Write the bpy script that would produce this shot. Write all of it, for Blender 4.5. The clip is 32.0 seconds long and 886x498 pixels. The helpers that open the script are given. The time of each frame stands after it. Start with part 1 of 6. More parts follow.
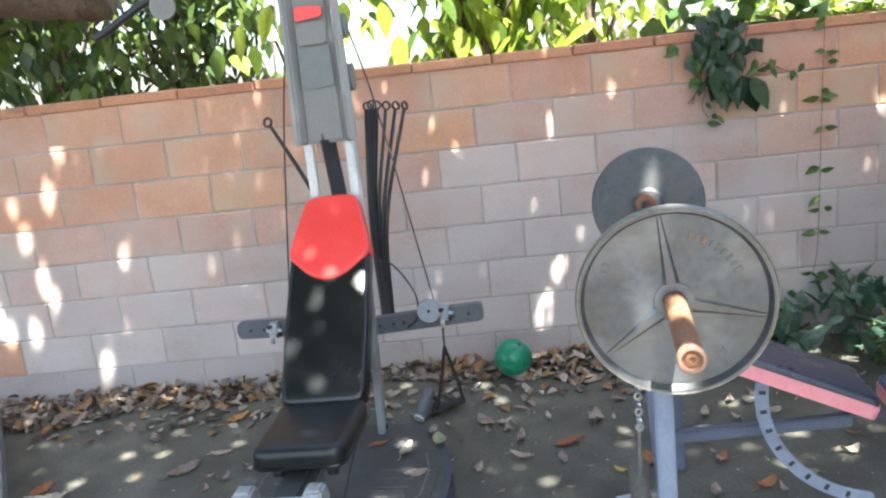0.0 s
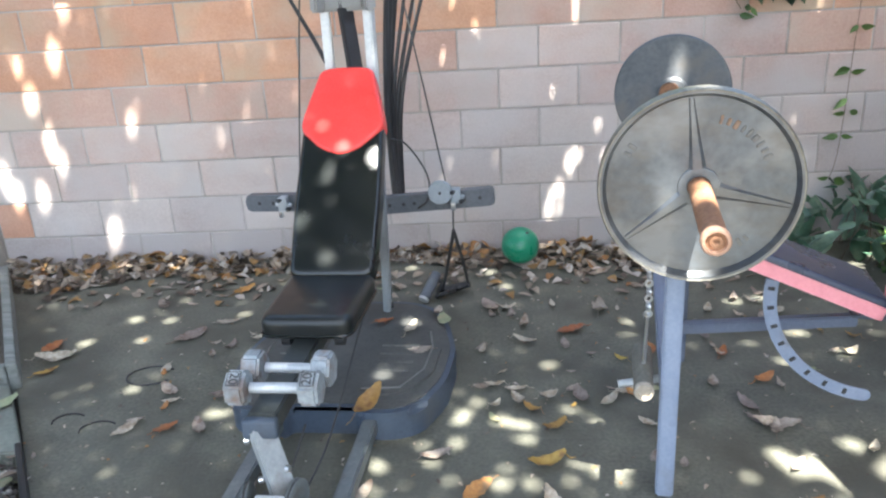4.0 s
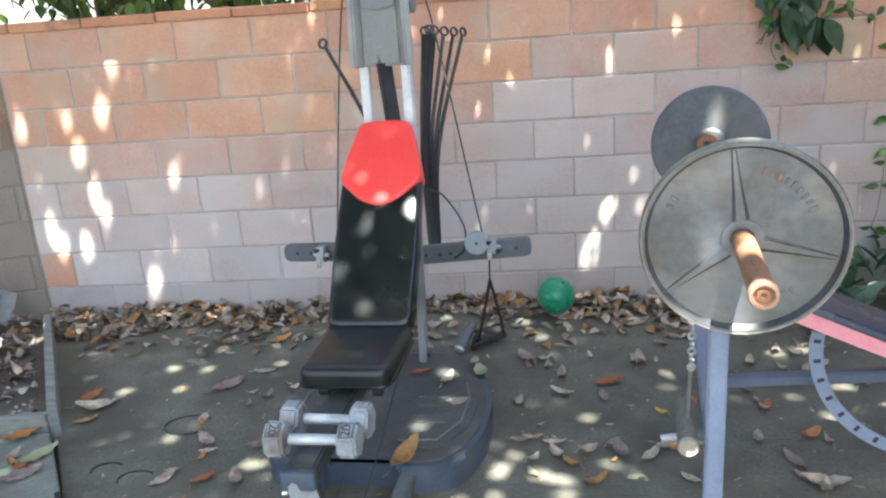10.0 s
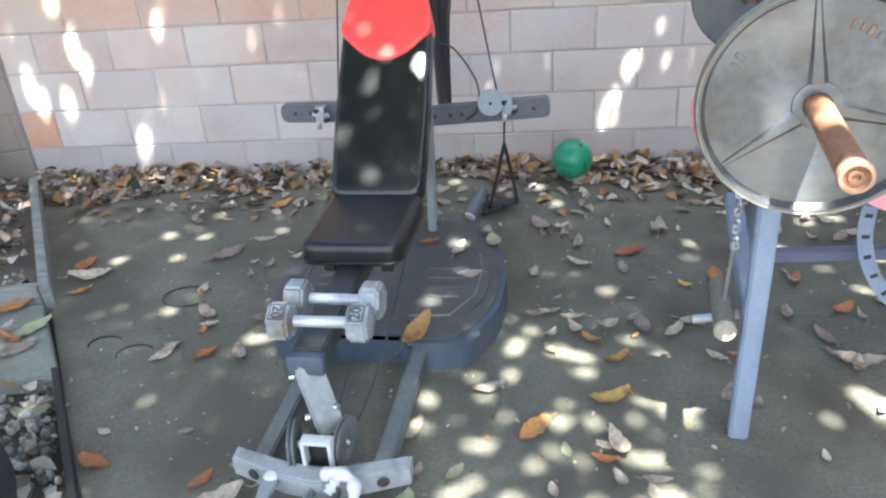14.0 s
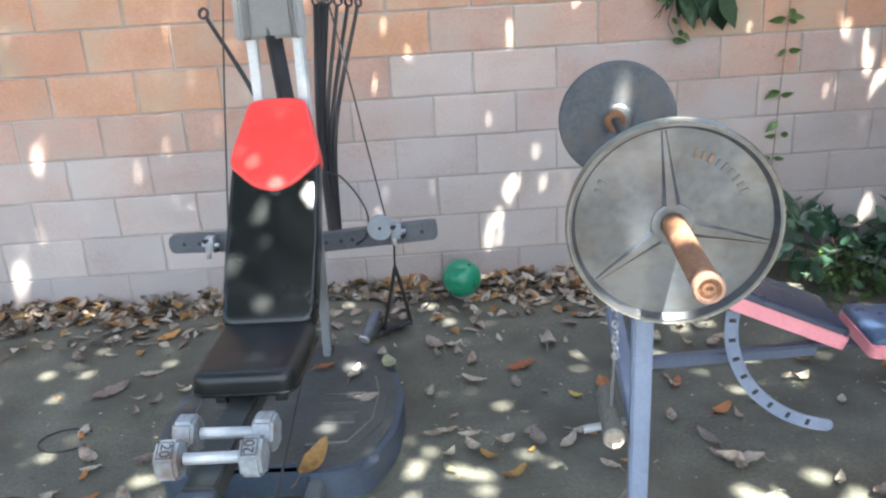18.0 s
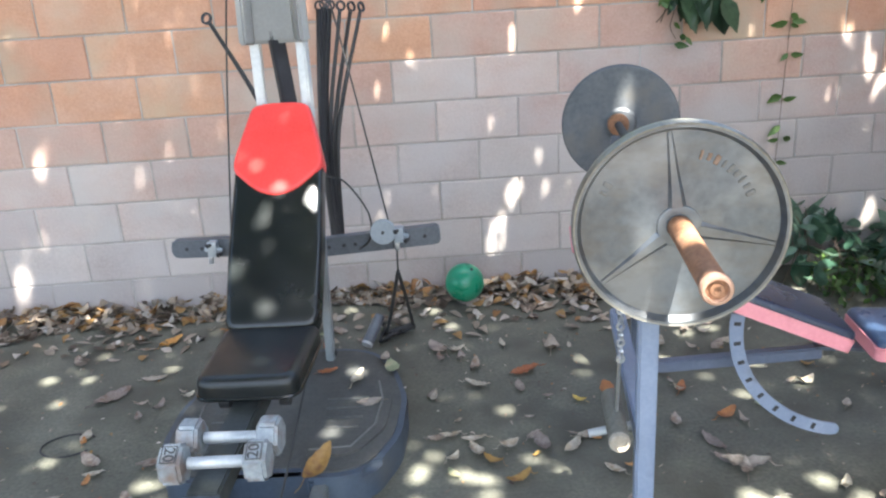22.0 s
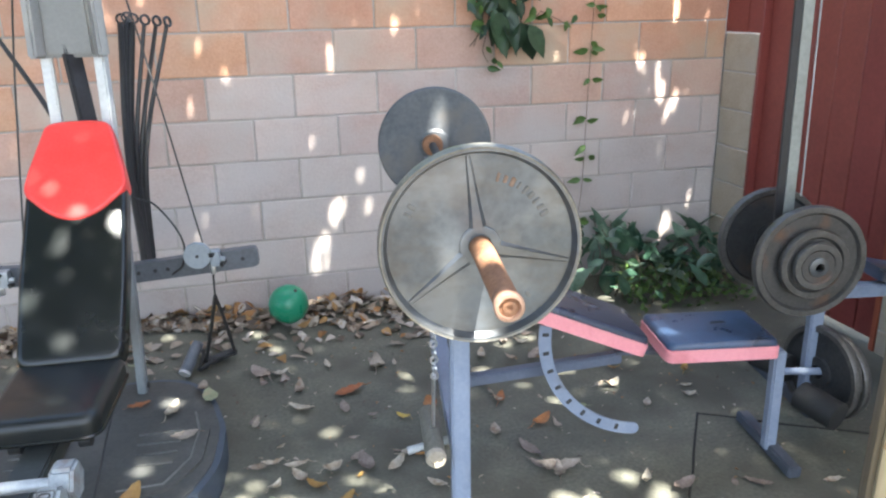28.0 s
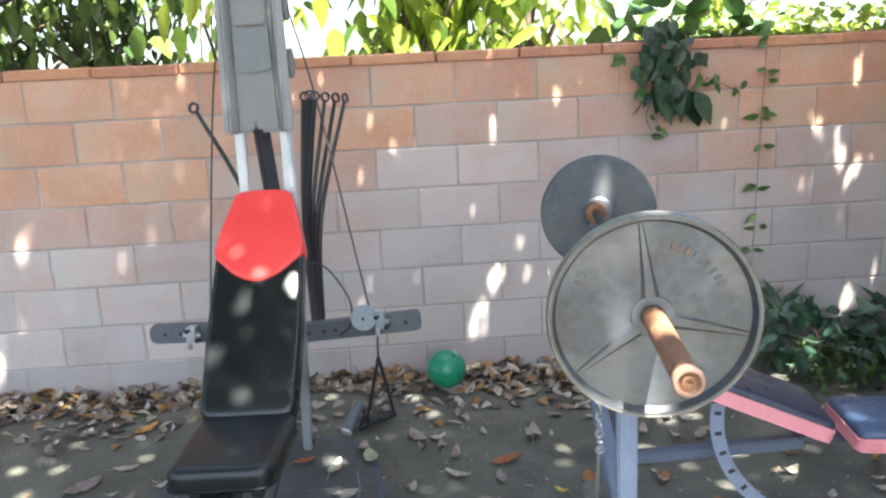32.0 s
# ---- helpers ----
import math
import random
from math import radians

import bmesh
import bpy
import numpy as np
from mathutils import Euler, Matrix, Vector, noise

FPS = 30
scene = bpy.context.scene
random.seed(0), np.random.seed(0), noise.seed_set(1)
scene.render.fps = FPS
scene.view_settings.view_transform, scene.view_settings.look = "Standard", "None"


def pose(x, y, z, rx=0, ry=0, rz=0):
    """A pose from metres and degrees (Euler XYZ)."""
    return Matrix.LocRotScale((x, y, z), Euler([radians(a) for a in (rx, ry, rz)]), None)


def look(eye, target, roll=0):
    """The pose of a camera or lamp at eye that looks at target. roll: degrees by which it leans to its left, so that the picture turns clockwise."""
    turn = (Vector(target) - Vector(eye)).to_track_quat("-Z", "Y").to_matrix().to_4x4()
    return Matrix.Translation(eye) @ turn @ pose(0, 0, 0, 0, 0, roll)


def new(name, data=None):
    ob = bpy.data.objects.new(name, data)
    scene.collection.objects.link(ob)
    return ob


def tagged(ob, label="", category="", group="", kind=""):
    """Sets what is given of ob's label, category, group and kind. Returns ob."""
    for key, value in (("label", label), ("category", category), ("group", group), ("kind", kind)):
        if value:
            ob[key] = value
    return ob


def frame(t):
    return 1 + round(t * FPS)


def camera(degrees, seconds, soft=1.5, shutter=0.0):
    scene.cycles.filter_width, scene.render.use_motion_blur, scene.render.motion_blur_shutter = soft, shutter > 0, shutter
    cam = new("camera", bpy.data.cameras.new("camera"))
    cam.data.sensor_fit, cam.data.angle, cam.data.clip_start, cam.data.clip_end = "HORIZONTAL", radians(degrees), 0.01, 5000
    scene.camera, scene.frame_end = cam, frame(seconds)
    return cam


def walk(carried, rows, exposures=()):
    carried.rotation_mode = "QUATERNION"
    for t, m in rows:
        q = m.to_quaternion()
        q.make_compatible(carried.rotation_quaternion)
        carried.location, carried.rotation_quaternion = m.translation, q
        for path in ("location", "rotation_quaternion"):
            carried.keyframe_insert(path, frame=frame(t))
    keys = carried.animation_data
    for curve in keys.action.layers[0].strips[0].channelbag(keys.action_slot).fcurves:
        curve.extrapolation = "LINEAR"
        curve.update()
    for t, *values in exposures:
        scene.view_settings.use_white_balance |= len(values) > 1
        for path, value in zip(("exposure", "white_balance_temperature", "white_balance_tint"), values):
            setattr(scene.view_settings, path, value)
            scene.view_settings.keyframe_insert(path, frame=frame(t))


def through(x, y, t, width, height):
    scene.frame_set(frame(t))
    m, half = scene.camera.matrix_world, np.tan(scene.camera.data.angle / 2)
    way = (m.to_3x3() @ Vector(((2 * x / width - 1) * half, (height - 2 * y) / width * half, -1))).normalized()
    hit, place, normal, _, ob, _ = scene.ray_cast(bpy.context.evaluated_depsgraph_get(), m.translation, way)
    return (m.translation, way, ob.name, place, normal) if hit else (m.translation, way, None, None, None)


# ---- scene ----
cam = camera(59.9, 32.0, soft=2.3)
PATH = [
    (0, (-0.209, -3.998, 1.552), (-0.318, -2.048, 1.123), -6.3),
    (0.5, (-0.2, -3.993, 1.542), (-0.249, -2.074, 0.981), -5.2),
    (1, (-0.205, -3.985, 1.527), (-0.26, -2.095, 0.876), -5.4),
    (1.5, (-0.217, -3.979, 1.525), (-0.297, -2.092, 0.865), -5.5),
    (2, (-0.237, -3.976, 1.507), (-0.364, -2.106, 0.808), -6.8),
    (2.5, (-0.248, -3.978, 1.497), (-0.424, -2.127, 0.758), -5.8),
    (3, (-0.254, -3.975, 1.492), (-0.411, -2.126, 0.747), -5.1),
    (3.5, (-0.252, -3.979, 1.497), (-0.393, -2.125, 0.761), -3.1),
    (4, (-0.25, -3.981, 1.499), (-0.385, -2.109, 0.807), -3.4),
    (4.5, (-0.255, -3.983, 1.501), (-0.427, -2.097, 0.858), -2.3),
    (6.5, (-0.248, -3.99, 1.507), (-0.406, -2.097, 0.882), -1.9),
    (7, (-0.243, -3.992, 1.505), (-0.407, -2.098, 0.883), -3.0),
    (7.5, (-0.244, -3.992, 1.505), (-0.412, -2.093, 0.899), -3.1),
    (8, (-0.246, -3.991, 1.503), (-0.434, -2.088, 0.915), -3.5),
    (8.5, (-0.247, -3.989, 1.51), (-0.429, -2.082, 0.938), -4.0),
    (9, (-0.252, -3.992, 1.506), (-0.446, -2.083, 0.941), -4.0),
    (9.5, (-0.26, -3.989, 1.51), (-0.468, -2.083, 0.94), -3.7),
    (10, (-0.273, -3.985, 1.511), (-0.483, -2.079, 0.942), -4.0),
    (10.5, (-0.289, -3.963, 1.506), (-0.477, -2.058, 0.927), -4.0),
    (11, (-0.305, -3.928, 1.495), (-0.426, -2.037, 0.854), -6.5),
    (11.5, (-0.286, -3.866, 1.504), (-0.542, -1.963, 0.946), -4.4),
    (12, (-0.231, -3.798, 1.503), (-0.471, -1.91, 0.889), -2.4),
    (12.5, (-0.231, -3.787, 1.506), (-0.55, -1.905, 0.911), -3.7),
    (13, (-0.274, -3.78, 1.51), (-0.499, -1.895, 0.881), -4.8),
    (13.5, (-0.32, -3.779, 1.491), (-0.551, -1.941, 0.737), -5.7),
    (14, (-0.343, -3.77, 1.475), (-0.56, -2.006, 0.559), -4.2),
    (14.5, (-0.356, -3.774, 1.46), (-0.642, -2.078, 0.438), -5.2),
    (15, (-0.354, -3.781, 1.461), (-0.583, -2.073, 0.445), -4.5),
    (15.5, (-0.322, -3.789, 1.495), (-0.312, -1.962, 0.68), -3.5),
    (17.5, (-0.335, -3.826, 1.51), (-0.344, -1.932, 0.869), -3.1),
    (18, (-0.329, -3.812, 1.503), (-0.263, -1.921, 0.855), -3.3),
    (18.5, (-0.306, -3.813, 1.505), (-0.044, -1.935, 0.87), -2.1),
    (19, (-0.282, -3.82, 1.512), (0.264, -1.995, 0.903), -0.7),
    (19.5, (-0.274, -3.832, 1.516), (0.361, -2.028, 0.932), -1.4),
    (20, (-0.274, -3.834, 1.511), (0.377, -2.039, 0.917), -1.2),
    (20.5, (-0.27, -3.842, 1.505), (0.386, -2.051, 0.903), -2.6),
    (21, (-0.27, -3.844, 1.503), (0.362, -2.052, 0.879), -2.9),
    (21.5, (-0.282, -3.832, 1.507), (0.187, -1.984, 0.904), -3.4),
    (22, (-0.34, -3.81, 1.494), (-0.274, -1.914, 0.862), -3.4),
    (22.5, (-0.36, -3.806, 1.492), (-0.461, -1.904, 0.88), -2.6),
    (23, (-0.367, -3.808, 1.494), (-0.476, -1.904, 0.891), -2.0),
    (23.5, (-0.358, -3.806, 1.492), (-0.516, -1.911, 0.871), -1.6),
    (24, (-0.355, -3.804, 1.49), (-0.549, -1.916, 0.859), -1.9),
    (24.5, (-0.352, -3.803, 1.489), (-0.612, -1.929, 0.839), -2.0),
    (25, (-0.318, -3.795, 1.483), (-0.772, -1.953, 0.85), 0.4),
    (25.5, (-0.281, -3.793, 1.487), (-0.585, -1.918, 0.86), -1.8),
    (26, (-0.301, -3.793, 1.496), (-0.307, -1.919, 0.798), -1.4),
    (26.5, (-0.301, -3.8, 1.499), (-0.085, -1.939, 0.799), -2.9),
    (28.5, (-0.27, -3.821, 1.507), (0.234, -1.974, 0.929), -0.7),
    (29, (-0.273, -3.825, 1.505), (0.198, -1.965, 0.94), -1.1),
    (29.5, (-0.279, -3.826, 1.507), (0.163, -1.955, 0.958), -1.1),
    (30, (-0.276, -3.831, 1.51), (0.202, -1.958, 0.999), -0.7),
    (30.5, (-0.282, -3.824, 1.507), (0.143, -1.93, 1.027), -1.1),
    (31, (-0.292, -3.82, 1.51), (-0.012, -1.891, 1.061), -3.1),
    (31.5, (-0.308, -3.817, 1.506), (-0.122, -1.872, 1.076), -3.1),
    (32, (-0.315, -3.815, 1.508), (-0.201, -1.864, 1.081), -2.8),
]
walk(cam, [(t, look(eye, target, roll)) for t, eye, target, roll in PATH],
     exposures=[(t, stops, 6560, 6) for t, stops in ((0, 3.17), (1, 3.24), (2, 3.23), (3, 3.40), (4.5, 3.42), (7, 3.35), (9, 3.28), (12, 3.2), (13, 3.22), (14.3, 3.66), (15.2, 3.73), (16.5, 3.46), (18, 3.38), (20, 3.46), (23, 3.35), (25, 3.29), (28.5, 3.44), (30, 3.42), (31, 3.33), (32, 3.21))])

# ---- sky, sun ----
SUN = Vector((0.10, -0.42, 0.90)).normalized()
world = bpy.data.worlds.new("sky_world")
scene.world = world
world.use_nodes = True
_n = world.node_tree.nodes
_sky = _n.new("ShaderNodeTexSky")
_sky.sky_type, _sky.sun_disc = "NISHITA", False
_sky.sun_elevation = math.asin(SUN.z)
_sky.sun_rotation = math.atan2(SUN.x, SUN.y)
_sky.air_density, _sky.dust_density = 1.0, 2.5
_n["Background"].inputs["Strength"].default_value = 0.07
world.node_tree.links.new(_sky.outputs[0], _n["Background"].inputs["Color"])
_sun = bpy.data.lights.new("sun", "SUN")
_sun.energy, _sun.angle, _sun.color = 5.0, radians(0.53), (1.0, 0.965, 0.915)
new("sun", _sun).matrix_world = look(SUN * 30, (0, 0, 0))


# ---- materials ----
def shader(name, rough=0.7, metal=0.0):
    m = bpy.data.materials.new(name)
    m.use_nodes = True
    b = m.node_tree.nodes["Principled BSDF"]
    b.inputs["Roughness"].default_value, b.inputs["Metallic"].default_value = rough, metal
    return m, m.node_tree.nodes, m.node_tree.links, b


def noisy(name, dark, light, scale=8.0, fine=60.0, rough=0.7, metal=0.0, bump=0.15, vary=0.0, stain=None, amount=0.5, spread=3.0, island=False, veil=None):
    """Colour that runs between two tones at two scales, with fine relief, an optional stain and a tint per piece."""
    m, n, l, b = shader(name, rough, metal)
    co = n.new("ShaderNodeTexCoord")
    geo = n.new("ShaderNodeNewGeometry")
    info = n.new("ShaderNodeObjectInfo")
    pos = n.new("ShaderNodeVectorMath")
    pos.operation = "ADD"
    l.new(geo.outputs["Position"], pos.inputs[0])
    l.new(info.outputs["Location"], pos.inputs[1])
    a = n.new("ShaderNodeTexNoise")
    a.inputs["Scale"].default_value, a.inputs["Detail"].default_value, a.inputs["Roughness"].default_value = scale, 6, 0.65
    f = n.new("ShaderNodeTexNoise")
    f.inputs["Scale"].default_value, f.inputs["Detail"].default_value = fine, 4
    for t in (a, f):
        l.new(pos.outputs[0], t.inputs["Vector"])
    mixf = n.new("ShaderNodeMath")
    mixf.operation = "MULTIPLY_ADD"
    mixf.inputs[1].default_value, mixf.inputs[2].default_value = 0.45, 0.0
    l.new(f.outputs["Fac"], mixf.inputs[0])
    add = n.new("ShaderNodeMath")
    add.operation = "MULTIPLY_ADD"
    add.inputs[1].default_value = 0.65
    l.new(a.outputs["Fac"], add.inputs[0])
    l.new(mixf.outputs[0], add.inputs[2])
    ramp = n.new("ShaderNodeValToRGB")
    ramp.color_ramp.elements[0].position, ramp.color_ramp.elements[1].position = 0.36, 0.72
    ramp.color_ramp.elements[0].color, ramp.color_ramp.elements[1].color = (*dark, 1), (*light, 1)
    l.new(add.outputs[0], ramp.inputs[0])
    out = ramp.outputs[0]
    if stain:
        s = n.new("ShaderNodeTexNoise")
        s.inputs["Scale"].default_value, s.inputs["Detail"].default_value = spread, 8
        l.new(pos.outputs[0], s.inputs["Vector"])
        r = n.new("ShaderNodeValToRGB")
        r.color_ramp.elements[0].position, r.color_ramp.elements[1].position = 0.62 - 0.2 * amount, 0.75 - 0.1 * amount
        l.new(s.outputs["Fac"], r.inputs[0])
        mx = n.new("ShaderNodeMixRGB")
        mx.inputs[2].default_value = (*stain, 1)
        l.new(r.outputs[0], mx.inputs[0])
        l.new(out, mx.inputs[1])
        out = mx.outputs[0]
    if veil:
        # a chalky film that runs on from piece to piece
        tint, size, weight = veil
        stretch = n.new("ShaderNodeMapping")
        stretch.inputs["Scale"].default_value = (1.0, 1.0, 1.9)
        l.new(geo.outputs["Position"], stretch.inputs["Vector"])
        film = n.new("ShaderNodeTexNoise")
        film.inputs["Scale"].default_value, film.inputs["Detail"].default_value, film.inputs["Roughness"].default_value = size, 7, 0.62
        l.new(stretch.outputs[0], film.inputs["Vector"])
        fr = n.new("ShaderNodeMapRange")
        fr.inputs["From Min"].default_value, fr.inputs["From Max"].default_value = 0.42, 0.68
        fr.inputs["To Max"].default_value = weight
        l.new(film.outputs["Fac"], fr.inputs["Value"])
        mv = n.new("ShaderNodeMixRGB")
        mv.inputs[2].default_value = (*tint, 1)
        l.new(fr.outputs[0], mv.inputs[0])
        l.new(out, mv.inputs[1])
        out = mv.outputs[0]
    if vary:
        hs = n.new("ShaderNodeHueSaturation")
        src = geo.outputs["Random Per Island"] if island else info.outputs["Random"]
        for key, span, mid in (("Value", vary, 1.0), ("Hue", vary * 0.06, 0.5)):
            mr = n.new("ShaderNodeMapRange")
            mr.inputs["To Min"].default_value, mr.inputs["To Max"].default_value = mid - span / 2, mid + span / 2
            l.new(src, mr.inputs["Value"])
            l.new(mr.outputs[0], hs.inputs[key])
        l.new(out, hs.inputs["Color"])
        out = hs.outputs[0]
    l.new(out, b.inputs["Base Color"])
    if bump:
        bp = n.new("ShaderNodeBump")
        bp.inputs["Strength"].default_value, bp.inputs["Distance"].default_value = bump, 0.01
        l.new(add.outputs[0], bp.inputs["Height"])
        l.new(bp.outputs[0], b.inputs["Normal"])
    rr = n.new("ShaderNodeMapRange")
    rr.inputs["To Min"].default_value, rr.inputs["To Max"].default_value = max(0.05, rough - 0.12), min(1, rough + 0.12)
    l.new(a.outputs["Fac"], rr.inputs["Value"])
    l.new(rr.outputs[0], b.inputs["Roughness"])
    return m


def leafy(name, colours, through=0.35, rough=0.5, vary=0.5):
    """Leaf skin whose tone differs leaf by leaf, and lets some light through."""
    m, n, l, b = shader(name, rough)
    geo = n.new("ShaderNodeNewGeometry")
    ramp = n.new("ShaderNodeValToRGB")
    ramp.color_ramp.interpolation = "CONSTANT" if len(colours) > 3 else "LINEAR"
    els = ramp.color_ramp.elements
    while len(els) < len(colours):
        els.new(0.5)
    for i, c in enumerate(colours):
        els[i].position, els[i].color = i / len(colours), (*c, 1)
    l.new(geo.outputs["Random Per Island"], ramp.inputs[0])
    no = n.new("ShaderNodeTexNoise")
    no.inputs["Scale"].default_value, no.inputs["Detail"].default_value = 35, 5
    l.new(geo.outputs["Position"], no.inputs["Vector"])
    hs = n.new("ShaderNodeHueSaturation")
    mr = n.new("ShaderNodeMapRange")
    mr.inputs["To Min"].default_value, mr.inputs["To Max"].default_value = 1 - vary, 1 + vary
    l.new(no.outputs["Fac"], mr.inputs["Value"])
    l.new(mr.outputs[0], hs.inputs["Value"])
    l.new(ramp.outputs[0], hs.inputs["Color"])
    l.new(hs.outputs[0], b.inputs["Base Color"])
    if through:
        tr = n.new("ShaderNodeBsdfTranslucent")
        l.new(hs.outputs[0], tr.inputs["Color"])
        mx = n.new("ShaderNodeMixShader")
        mx.inputs[0].default_value = through
        l.new(b.outputs[0], mx.inputs[1])
        l.new(tr.outputs[0], mx.inputs[2])
        l.new(mx.outputs[0], n["Material Output"].inputs["Surface"])
    return m


def planky(name, dark, light, scale=(40, 40, 3), rough=0.75):
    """Sawn wood: long streaks along z of the object, with knots' worth of variation."""
    m, n, l, b = shader(name, rough)
    co = n.new("ShaderNodeTexCoord")
    mp = n.new("ShaderNodeMapping")
    mp.inputs["Scale"].default_value = scale
    l.new(co.outputs["Object"], mp.inputs["Vector"])
    a = n.new("ShaderNodeTexNoise")
    a.inputs["Scale"].default_value, a.inputs["Detail"].default_value, a.inputs["Distortion"].default_value = 1.0, 8, 0.6
    l.new(mp.outputs[0], a.inputs["Vector"])
    ramp = n.new("ShaderNodeValToRGB")
    ramp.color_ramp.elements[0].position, ramp.color_ramp.elements[1].position = 0.32, 0.66
    ramp.color_ramp.elements[0].color, ramp.color_ramp.elements[1].color = (*dark, 1), (*light, 1)
    l.new(a.outputs["Fac"], ramp.inputs[0])
    l.new(ramp.outputs[0], b.inputs["Base Color"])
    bp = n.new("ShaderNodeBump")
    bp.inputs["Strength"].default_value, bp.inputs["Distance"].default_value = 0.25, 0.004
    l.new(a.outputs["Fac"], bp.inputs["Height"])
    l.new(bp.outputs[0], b.inputs["Normal"])
    return m


